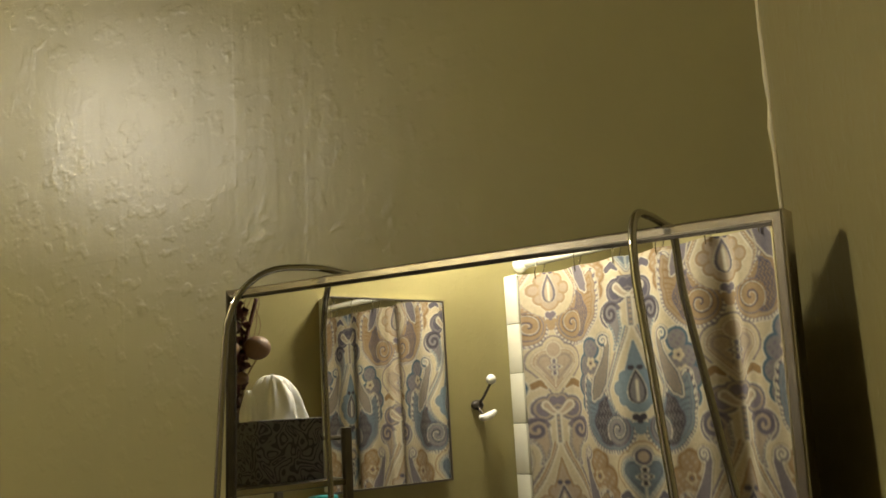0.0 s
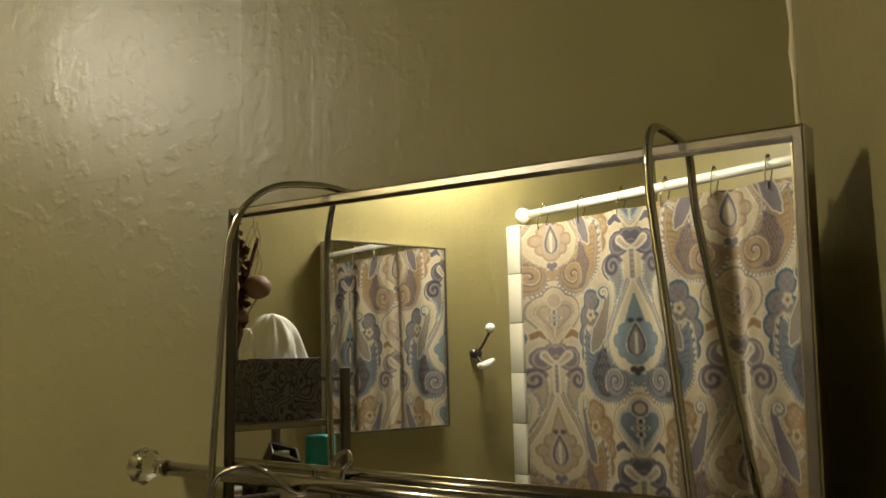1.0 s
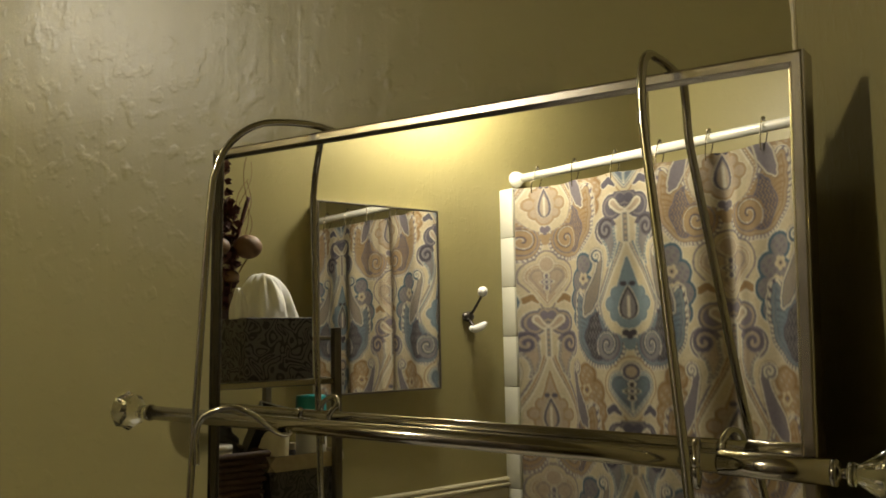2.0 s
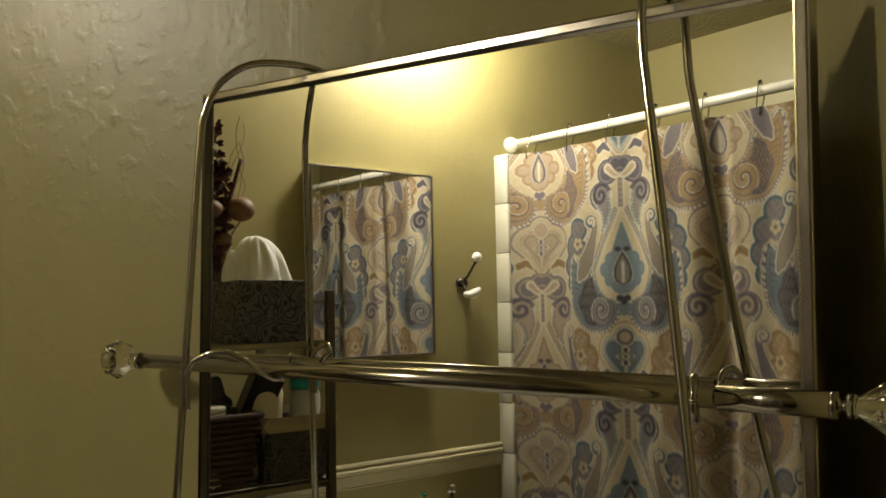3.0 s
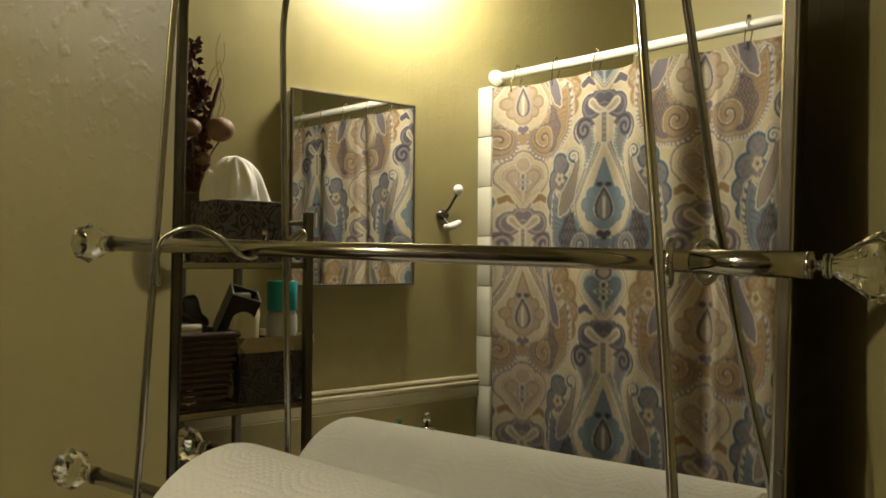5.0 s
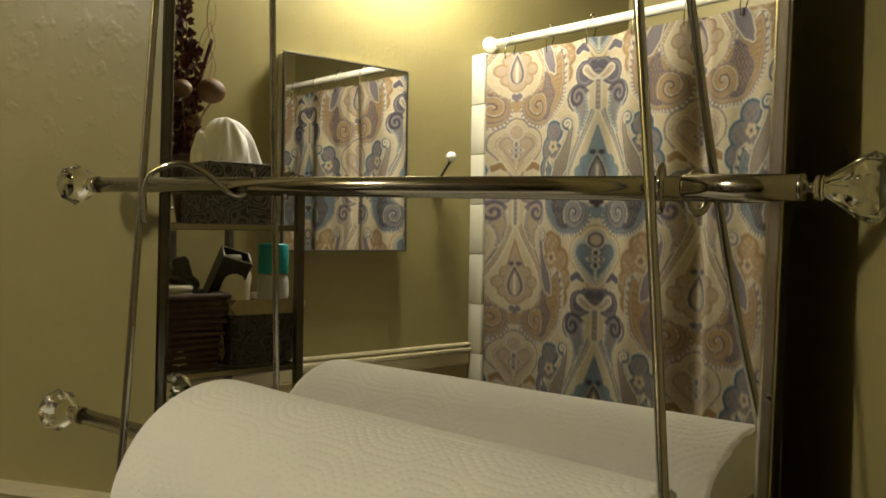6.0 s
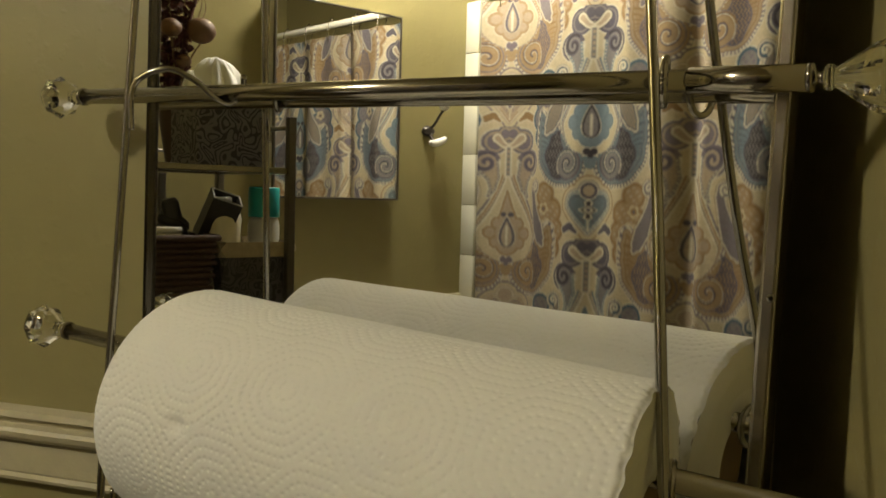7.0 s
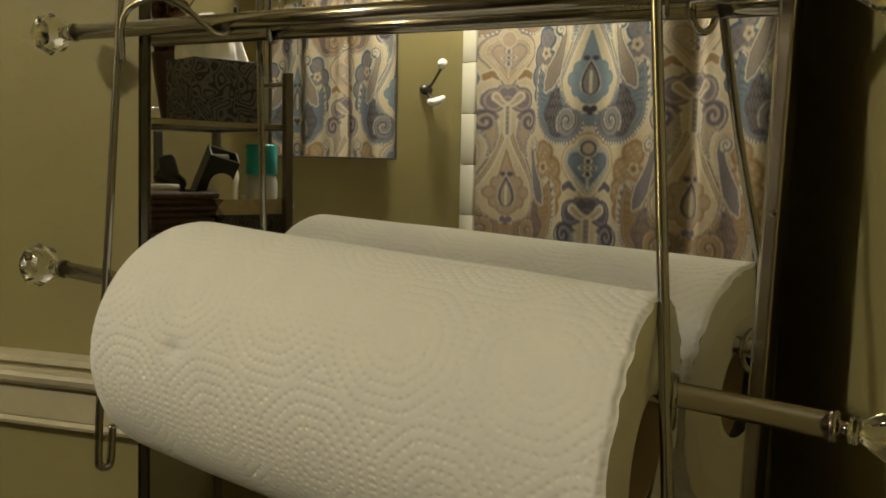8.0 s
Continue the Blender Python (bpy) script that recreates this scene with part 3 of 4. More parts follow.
def print_colours(x, z):
    """The curtain's printed damask of paisleys, mirrored about upright axes 0.30 m apart, every second one half a repeat lower."""
    cream = np.array((0.56, 0.49, 0.34)); white = np.array((0.66, 0.62, 0.50))
    blue = np.array((0.150, 0.215, 0.265)); deep = np.array((0.042, 0.108, 0.170)); slate = np.array((0.085, 0.080, 0.120)); ink = np.array((0.030, 0.028, 0.045))
    grey = np.array((0.205, 0.195, 0.205)); tan = np.array((0.350, 0.245, 0.135)); gold = np.array((0.275, 0.172, 0.072)); rose = np.array((0.42, 0.345, 0.255)); lilac = np.array((0.165, 0.148, 0.190))
    brown = np.array((0.20, 0.145, 0.095)); steel = np.array((0.085, 0.120, 0.165))
    col = np.ones(x.shape + (3,)) * cream
    half, rep = 0.30, 0.62
    q = (x + 1.30) / half
    col[(np.sin(x * 520) * np.sin(z * 520) > 0.86)] = cream * 0.9

    def put(mask, c):
        col[mask] = c

    def beads(d, at, along, c, pitch, size):
        """A row of round dots along the line d = at."""
        u = (along / pitch) % 1.0 - 0.5
        put(np.hypot(u * pitch, d - at) < size, c)

    for parity in (1, 0):
        k = np.round((q - parity) / 2) * 2 + parity
        s = np.abs(q - k) * half
        t = (z - (Z0 - 0.072) - parity * rep / 2 + 0.31) % rep - 0.31
        warm = parity == 1
        A, B, C, D, E, F = (tan, gold, rose, brown, lilac, lilac) if warm else (blue, steel, grey, deep, ink, slate)
        # plume of flowers at the side: scalloped dark edge, soft ground, pale petals
        side = ((0.150, 0.118, 0.034), (0.178, 0.072, 0.036), (0.190, 0.020, 0.034), (0.182, -0.030, 0.030), (0.148, 0.045, 0.045))
        d = lobes(s, t, *side)
        put(d < 0.0035, white if not warm else rose); put(d < 0, gold if warm else deep); put(d < -0.008, grey if not warm else tan)
        put((d < -0.011) & (np.sin(s * 260 + t * 90) * np.sin(t * 280) > 0.30), rose if warm else lilac)
        for cx, cz, r, w in ((0.150, 0.078, 0.017, 0.4), (0.160, 0.030, 0.021, 0.0)):
            dd = np.hypot(s - cx, t - cz)
            an = np.arctan2(t - cz, s - cx)
            put(dd < r * (0.72 + 0.36 * np.abs(np.cos(an * 2.5 + w))), cream); put(dd < r * 0.52, rose if not warm else gold); put(dd < r * 0.25, E)
        # big paisley, beaded along its rim, its head curled in at the foot
        d = blob(s, t, (0.073, -0.108, 0.058), (0.098, -0.102, 0.063), (0.122, -0.078, 0.060), (0.140, -0.045, 0.048), (0.156, -0.010, 0.032), (0.168, 0.022, 0.014))
        ang = np.arctan2(t + 0.095, s - 0.105)
        put(d < 0.0095, white); put(d < 0.0065, F); 
        beads(d, 0.0018, ang * 0.082, white, 0.0112, 0.0038)
        put(d < -0.0035, A); put((d < -0.0085) & (d > -0.0105), C); put(d < -0.013, B); put(d < -0.0155, A if warm else blue); put((d < -0.019) & (d > -0.0205), C)
        put((d < -0.017) & (np.cos(ang * 46 + d * 300) > 0.55) & (t > -0.09), B)
        moon = blob(s, t, (0.104, -0.122, 0.027), (0.116, -0.085, 0.033), (0.116, -0.045, 0.016), (0.108, -0.025, 0.005))
        put(moon < 0.003, F); put(moon < 0, slate if warm else ink)
        put((moon < -0.002) & (np.sin(s * 620 + 1.3 * np.sin(t * 340)) * np.sin(t * 600) > 0.18), A if warm else grey)
        dd = np.hypot(s - 0.068, t + 0.108)
        put(dd < 0.044, F); put(dd < 0.0405, grey if not warm else tan)
        put(curl_line(s, t, 0.068, -0.108, 0.040, 1.75, 0.2, 1.0, 0.0052) < 0, B)
        put(curl_line(s, t, 0.068, -0.108, 0.037, 1.7, 0.9, 1.0, 0.0024) < 0, E if not warm else slate)
        put(curl_line(s, t, 0.068, -0.108, 0.043, 1.7, 5.6, 1.0, 0.0012) < 0, white)
        # pointed house: banded sides that rise to an apex
        wall_ = np.where(t > 0.0, 0.086 * np.clip((0.172 - t) / 0.172, 0, 1) ** 1.25, 0.086 * np.sqrt(np.clip(1 - (t / 0.083) ** 2, 0, 1)))
        d = np.where((t > -0.083) & (t < 0.172), s - wall_, 0.06)
        up = np.clip((t + 0.03) / 0.05, 0, 1)
        for off, c in ((0.030, grey if not warm else lilac), (0.0235, white), (0.0195, A), (0.014, rose), (0.0095, brown if warm else grey), (0.0062, white), (0.0, cream)):
            put((d < off * (0.25 + 0.75 * up)) & (t > -0.083) & (t < 0.172), c)
        beads(d, 0.0115, t, white, 0.0088, 0.0019)
        # lobed inner house and its drop
        d = np.minimum(blob(s, t, (0.0, 0.125, 0.004), (0.0, 0.085, 0.016), (0.0, 0.045, 0.030)), lobes(s, t, (0.030, 0.030, 0.020), (0.050, 0.002, 0.021), (0.034, -0.026, 0.020), (0.0, -0.030, 0.036), (0.0, 0.0, 0.042)))
        put(d < 0.0025, white); put(d < 0, A); put(d < -0.007, rose if warm else A * 1.12)
        q_ = np.clip((t + 0.040) / 0.092, 0, 1)
        d = np.where((t > -0.040) & (t < 0.052), s - 0.064 * np.sqrt(q_) * (1 - q_) ** 1.1, 0.05)
        put(d < 0.0022, white); put(d < 0.0, E if not warm else slate); put(d < -0.0062, grey); put(d < -0.009, C); put((d < -0.013) & (s < 0.004), white)
        put(np.hypot(s - 0.011, (t - 0.056) * 1.2) < 0.0085, E if not warm else slate)
        # small anchor under the house
        d = lobes(s, t, (0.009, -0.076, 0.010), (0.0, -0.088, 0.007))
        put(d < 0.0025, white); put(d < 0, E if not warm else lilac)
        put(lobes(s, t, (0.0, -0.108, 0.015), (0.012, -0.096, 0.008)) < 0, A)
        # slim leaf whose stalk curls over at the top
        d = blob(s, t, (0.147, -0.022, 0.004), (0.136, -0.004, 0.015), (0.122, 0.026, 0.021), (0.107, 0.060, 0.015), (0.096, 0.092, 0.010), (0.089, 0.120, 0.009), (0.094, 0.142, 0.010))
        e = np.minimum(d, np.hypot(s - 0.103, t - 0.138) - 0.017)
        put(e < 0.0070, grey if not warm else brown); put(e < 0.0050, white); put(e < 0.0012, F); put(e < -0.001, D if not warm else grey)
        put(d < -0.002, rose * 0.72 if not warm else lilac); put((d < -0.004) & (np.cos((s + t * 0.5) * 900) > 0.3), grey * 0.9)
        put(curl_line(s, t, 0.103, 0.138, 0.015, 1.5, 2.0, -1.0, 0.0030) < 0, white)
        # scrolls over the apex, under a lobed cap with a bow
        d = lobes(s, t, (0.066, 0.205, 0.039), (0.040, 0.268, 0.036), (0.012, 0.290, 0.026))
        put(d < 0.0035, white); put(d < 0, F); put(d < -0.007, grey if not warm else rose); put(d < -0.012, slate if not warm else lilac * 1.1)
        d = blob(s, t, (0.062, 0.206, 0.033), (0.045, 0.165, 0.020), (0.046, 0.130, 0.010), (0.058, 0.108, 0.004))
        put(d < 0.003, white); put(d < 0, A if not warm else grey); put(d < -0.008, grey if not warm else rose)
        beads(d, -0.0045, t, white, 0.0092, 0.0021)
        put(curl_line(s, t, 0.064, 0.207, 0.034, 1.7, 3.4, -1.0, 0.0064) < 0, F)
        put(curl_line(s, t, 0.064, 0.207, 0.031, 1.6, 3.9, -1.0, 0.0030) < 0, E if not warm else slate)
        d = blob(s, t, (0.0, 0.250, 0.009), (0.020, 0.262, 0.011), (0.036, 0.278, 0.014))
        put(d < 0.0022, E if not warm else brown); put(d < 0, white); put(d < -0.006, rose)
        put((s < 0.011) & (t > 0.165) & (t < 0.255), white); put((s < 0.006) & (t > 0.170) & (t < 0.250), grey)
        put((s < 0.004) & (np.cos(t * 420) > 0.1) & (t > 0.17) & (t < 0.25), rose)
        # heart below with a diamond in it, and two leaves at its point
        for c, o in ((lilac if warm else tan, 0.020), (cream, 0.0155), (C, 0.0062), (white, 0.003)):
            put(np.minimum(blob(s, t, (0.030, -0.215, 0.033), (0.0, -0.292, 0.004)), lobes(s, t, (0.0, -0.180, 0.022))) < o, c)
        d = blob(s, t, (0.030, -0.215, 0.033), (0.0, -0.292, 0.004))
        put(d < 0, A); put((d < -0.004) & (d > -0.006), white); put(d < -0.007, rose if warm else A * 0.8); put((d < -0.013) & (d > -0.015), F)
        d = lobes(s, t, (0.0, -0.180, 0.022))
        put(d < 0.0022, white); put(d < 0, F if not warm else rose); put(d < -0.008, rose)
        for sz, c in ((0.030, white), (0.024, E if not warm else lilac), (0.015, white), (0.008, F)):
            put(s * 1.5 + np.abs(t + 0.232) < sz * (1 + 0.25 * np.cos((t + 0.232) * 300)), c)
        d = blob(s, t, (0.030, -0.292, 0.004), (0.050, -0.276, 0.010), (0.068, -0.286, 0.010))
        put(d < 0.003, white); put(d < 0, F if not warm else gold)
    return col


def curtain_shape(x, z):
    """The hanging cloth's stand-off from the rod's line: soft folds, deeper at the ends, tight at the hooks."""
    drop = np.clip((CUR_TOP - z) / 0.25, 0, 1)
    f = 0.012 * np.sin(x * 21.7 + 0.6) + 0.007 * np.sin(x * 47 + 1.3 + 0.5 * np.sin(z * 2)) + 0.006 * np.sin(x * 12 - z * 1.4)
    crease = 0.008 * np.exp(-((x + 0.965) / 0.018) ** 2) - 0.007 * np.exp(-((x + 1.0) / 0.02) ** 2)
    end = 0.035 * np.clip((-1.60 - x) / 0.08, 0, 1) ** 2
    return 0.016 + (f + crease) * (0.45 + 0.55 * drop) + end


def curtain():
    c = thing("shower_curtain", "paisley print fabric shower curtain in blue, tan and cream", "shower curtain", (0, 0, 0))
    nx, nz = 880, 700
    xs = np.linspace(CUR_L, CUR_R, nx)
    # finer rows where the cloth is seen
    zs = CUR_TOP - (CUR_TOP - CUR_BOT) * np.linspace(0, 1, nz) ** 1.5
    x, z = np.meshgrid(xs, zs, indexing="ij")
    y = ROD_Y + curtain_shape(x, z)
    hooks = np.abs(((x + 1.638) / 0.1505 + 0.5) % 1.0 - 0.5) * 0.1505
    sag = 0.004 * (1 - np.exp(-(hooks / 0.035) ** 2)) * np.clip(1 - (CUR_TOP - z) / 0.10, 0, 1)
    co = np.stack([x, y, z - sag], -1).reshape(-1, 3)
    i, j = np.meshgrid(np.arange(nx - 1), np.arange(nz - 1), indexing="ij")
    f = np.stack([i * nz + j, i * nz + j + 1, (i + 1) * nz + j + 1, (i + 1) * nz + j], -1).reshape(-1, 4)
    me = bpy.data.meshes.new("cloth")
    fill_mesh(me, co, f)
    col = np.ones((nx * nz, 4), np.float32)
    ink_map = print_colours(x, z)
    soft = ink_map.copy()          # dye bleeds a little into the weave
    soft[1:-1, 1:-1] = sum(ink_map[1 + i:nx - 1 + i, 1 + j:nz - 1 + j] for i in (-1, 0, 1) for j in (-1, 0, 1)) / 9
    soft = soft * 0.90 + np.array((0.31, 0.265, 0.20)) * 0.10
    col[:, :3] = (soft * np.array((0.70, 0.69, 0.68))).reshape(-1, 3)
    at = me.color_attributes.new("print", "FLOAT_COLOR", "POINT")
    at.data.foreach_set("color", col.ravel())
    m = bpy.data.materials.new("printed_cloth")
    m.use_nodes = True
    nt = m.node_tree
    b = nt.nodes["Principled BSDF"]
    b.inputs["Roughness"].default_value = 0.85
    b.inputs["Specular IOR Level"].default_value = 0.2
    a = nt.nodes.new("ShaderNodeAttribute"); a.attribute_name = "print"
    co_ = nt.nodes.new("ShaderNodeTexCoord")
    n1 = nt.nodes.new("ShaderNodeTexNoise"); n1.inputs["Scale"].default_value = 120; n1.inputs["Detail"].default_value = 3
    nt.links.new(co_.outputs["Object"], n1.inputs["Vector"])
    mr = nt.nodes.new("ShaderNodeMapRange"); mr.inputs["To Min"].default_value, mr.inputs["To Max"].default_value = 0.82, 1.15
    nt.links.new(n1.outputs["Fac"], mr.inputs["Value"])
    mx = nt.nodes.new("ShaderNodeVectorMath"); mx.operation = "SCALE"
    nt.links.new(a.outputs["Color"], mx.inputs[0]); nt.links.new(mr.outputs[0], mx.inputs["Scale"])
    nt.links.new(mx.outputs[0], b.inputs["Base Color"])
    n2 = nt.nodes.new("ShaderNodeTexNoise"); n2.inputs["Scale"].default_value = 700
    nt.links.new(co_.outputs["Object"], n2.inputs["Vector"])
    bp = nt.nodes.new("ShaderNodeBump"); bp.inputs["Distance"].default_value = 0.0006
    nt.links.new(n2.outputs["Fac"], bp.inputs["Height"]); nt.links.new(bp.outputs[0], b.inputs["Normal"])
    me.materials.append(m)
    ob = new("cloth", me); ob.parent = c
    for k in range(11):
        hx = -1.638 + 0.1505 * k
        if hx > CUR_R:
            break
        hy = ROD_Y + float(curtain_shape(np.array(hx), np.array(CUR_TOP)))
        pts = [(hx, hy + 0.003, CUR_TOP - 0.018), (hx, hy + 0.004, CUR_TOP + 0.005), (hx + 0.002, ROD_Y + 0.016, ROD_Z), (hx + 0.002, ROD_Y + 0.010, ROD_Z + 0.0145),
               (hx + 0.001, ROD_Y, ROD_Z + 0.0175), (hx, ROD_Y - 0.012, ROD_Z + 0.013), (hx, ROD_Y - 0.0165, ROD_Z - 0.004), (hx, ROD_Y - 0.006, CUR_TOP + 0.004), (hx, hy - 0.003, CUR_TOP - 0.016)]
        hk = part("hook", tube(bmesh.new(), spline(pts, 4), 0.0015, 7), BRUSHED, c, "", True)
        ball = bmesh.new()
        bmesh.ops.create_uvsphere(ball, u_segments=10, v_segments=8, radius=0.0058, matrix=Matrix.Translation((hx + 0.001, ROD_Y + 0.002, ROD_Z + 0.021)))
        part("roller", ball, CHROME, hk, "", True)
    return c


curtain()

rod = thing("shower_rod", "white enamelled shower curtain rod between the end walls", "curtain rod", (0, 0, 0))
part("tube", tube(bmesh.new(), [(XA + 0.02, ROD_Y, ROD_Z), (x_r(ROD_Y) - 0.002, ROD_Y, ROD_Z)], 0.0128, 24), WHITE_METAL, rod, "", True)
part("end_cap", lathe(bmesh.new(), [(0.024, 0), (0.025, 0.008), (0.0235, 0.016), (0.019, 0.024), (0.0155, 0.032), (0.0140, 0.040)], 24, axis_pose((XA + 0.0005, ROD_Y, ROD_Z), (1, 0, 0))), WHITE_METAL, rod, "", True)


# ---------------------------------------------------------------- medicine cabinet over the sink
def medicine_cabinet():
    m = thing("medicine_cabinet", "mirror-fronted medicine cabinet with a thin dark metal edge", "medicine cabinet", (XA + 0.0005, -0.938, Z0 - 0.0435))
    w, h, d = 0.199, 0.2495, 0.0355
    part("body", box(bmesh.new(), (0, -w + 0.004, -h + 0.004), (d - 0.006, w - 0.004, h - 0.004), 0.002), WHITE_METAL, m, "white enamelled steel body")
    part("mirror_door", box(bmesh.new(), (d - 0.0055, -w + 0.004, -h + 0.004), (d - 0.001, w - 0.004, h - 0.004)), GLASS, m, "mirror door")
    for lo, hi in (((-w, -h), (-w + 0.005, h)), ((w - 0.005, -h), (w, h)), ((-w + 0.005, h - 0.005), (w - 0.005, h)), ((-w + 0.005, -h), (w - 0.005, -h + 0.005))):
        part("edge_trim", box(bmesh.new(), (d - 0.008, lo[0], lo[1]), (d + 0.0015, hi[0], hi[1]), 0.0008), SHELF_METAL, m)
    return m


medicine_cabinet()


# ---------------------------------------------------------------- robe hook
def robe_hook():
    h = thing("robe_hook", "black iron wall hook with white ceramic knobs", "wall hook", (XA, -1.268, Z0 - 0.092))
    part("plate", lathe(bmesh.new(), [(0.015, 0.0005), (0.016, 0.006), (0.012, 0.013), (0.008, 0.016)], 18, axis_pose((0, 0, 0), (1, 0, 0)) @ Matrix.Diagonal((1.45, 0.95, 1, 1))), BLACK_METAL, h, "", True)
    part("upper_arm", tube(bmesh.new(), spline([(0.010, 0, 0.006), (0.024, -0.004, 0.016), (0.038, -0.011, 0.040), (0.049, -0.018, 0.062)], 6), 0.0040, 10), BLACK_METAL, h, "", True)
    b = bmesh.new()
    bmesh.ops.create_uvsphere(b, u_segments=18, v_segments=12, radius=0.0150, matrix=Matrix.Translation((0.050, -0.019, 0.071)))
    part("knob", b, CERAMIC, h, "white ceramic ball", True)
    part("lower_arm", tube(bmesh.new(), spline([(0.010, 0, -0.010), (0.022, -0.002, -0.024), (0.036, -0.004, -0.034)], 6), 0.0042, 10), BLACK_METAL, h, "", True)
    line = spline([(0.036, 0.020, -0.034), (0.038, 0.004, -0.037), (0.042, -0.016, -0.030), (0.044, -0.034, -0.020)], 6)
    part("lower_knob", tube(bmesh.new(), line, [0.003 + 0.0085 * math.sin(math.pi * min(1, (i + 3) / 24)) for i in range(len(line))], 12), CERAMIC, h, "white ceramic hook end", True)
    return h


robe_hook()


# ---------------------------------------------------------------- metal tower shelf with its things
SX0, SX1, SY0, SY1 = -1.66, -1.36, -0.572, -0.175
S1, S2, S3 = Z0 - 0.232, Z0 - 0.517, Z0 - 0.83


def tower_shelf():
    s = thing("tower_shelf", "pewter metal tower shelf with open rails against the wall", "shelf unit", (0, 0, 0))
    for x in (SX0, SX1):
        for y in (SY0, SY1):
            part("post", box(bmesh.new(), (x - 0.0085, y - 0.0085, 0.0), (x + 0.0085, y + 0.0085, Z0 - 0.125), 0.002), SHELF_METAL, s)
    for z in (S1, S2, S3, 0.35):
        for k in range(7):
            sx = SX0 + 0.036 + k * (SX1 - SX0 - 0.072) / 6
            part("slat", box(bmesh.new(), (sx - 0.006, SY0 + 0.0065, z - 0.005), (sx + 0.006, SY1 - 0.0065, z), 0.001), SHELF_METAL, s)
        for x in (SX0, SX1):
            part("rail", box(bmesh.new(), (x - 0.006, SY0 + 0.0085, z - 0.010), (x + 0.006, SY1 - 0.0085, z + 0.003), 0.002), BRUSHED, s, "bright front rail")
        for y in (SY0, SY1):
            part("rail", box(bmesh.new(), (SX0 + 0.0085, y - 0.006, z - 0.010), (SX1 - 0.0085, y + 0.006, z + 0.003), 0.002), SHELF_METAL, s)
    for y in (SY0, SY1):
        part("guard_rail", tube(bmesh.new(), [(SX0 + 0.0085, y, S1 + 0.085), (SX1 - 0.0085, y, S1 + 0.085)], 0.005, 10), SHELF_METAL, s, "", True)
    part("guard_rail", tube(bmesh.new(), [(SX0, SY0 + 0.0085, S1 + 0.037), (SX0, SY1 - 0.0085, S1 + 0.037)], 0.004, 10), BRUSHED, s, "", True)
    part("back_post", box(bmesh.new(), (SX0 - 0.006, -0.442, S3), (SX0 + 0.006, -0.424, S1 - 0.011), 0.002), SHELF_METAL, s)
    return s


tower_shelf()


def tissue_box():
    t = thing("tissue_box", "grey scroll-print tissue box with white tissue pulled up", "tissue box", (-1.50, -0.485, S1 + 0.0005))
    w, h = 0.078, 0.130
    part("carton", box(bmesh.new(), (-0.062, -w, 0.0), (0.062, w, h), 0.002), BOX_PRINT, t, "grey carton with dark scroll print")
    # a soft pulled-up sheet: deep uneven pleats, a rounded crest, one corner hanging over the slot's edge
    def pleated(cx, cy, rx, ry, height, lean, seed):
        q = random.Random(seed)
        ph = [q.uniform(0, 6.28) for _ in range(4)]
        n, mrows = 96, 26
        rows = []
        for j in range(mrows):
            v = j / (mrows - 1)
            body = (1 - 0.30 * v) * max(0.03, math.cos(v * math.pi / 2)) ** 0.5
            rise = math.sin(v * math.pi / 2)
            row = []
            for i in range(n):
                a = 2 * math.pi * i / n
                pleat = abs(math.sin(2.5 * a + ph[0] + 0.9 * v)) ** 0.6 * 0.24 + 0.13 * abs(math.sin(4.5 * a + ph[1] - 2.2 * v)) + 0.05 * math.sin(13 * a + ph[2] + 4 * v) + 0.05 * math.sin(9 * v + 3 * a)
                f = body * (0.76 + pleat * (1 - 0.25 * v))
                row.append(bm.verts.new((cx + rx * f * math.cos(a), cy + ry * f * math.sin(a) + lean * v, h - 0.002 + height * rise * (1 + 0.16 * math.sin(2 * a + ph[3]) * v * (1 - v) + 0.10 * math.sin(5 * a + ph[1]) * v * (1 - v)))))
            rows.append(row)
        for p, q_ in zip(rows, rows[1:]):
            for i in range(n):
                bm.faces.new((p[i], p[(i + 1) % n], q_[(i + 1) % n], q_[i]))
        top = bm.verts.new((cx, cy + lean, h - 0.001 + height))
        for i in range(n):
            bm.faces.new((rows[-1][i], rows[-1][(i + 1) % n], top))
    bm = bmesh.new()
    pleated(0.0, 0.002, 0.038, 0.070, 0.098, 0.010, 4)
    pleated(0.004, 0.060, 0.022, 0.024, 0.066, 0.006, 9)
    part("tissue", bm, TISSUE, t, "crumpled white tissue", True)
    return t


tissue_box()


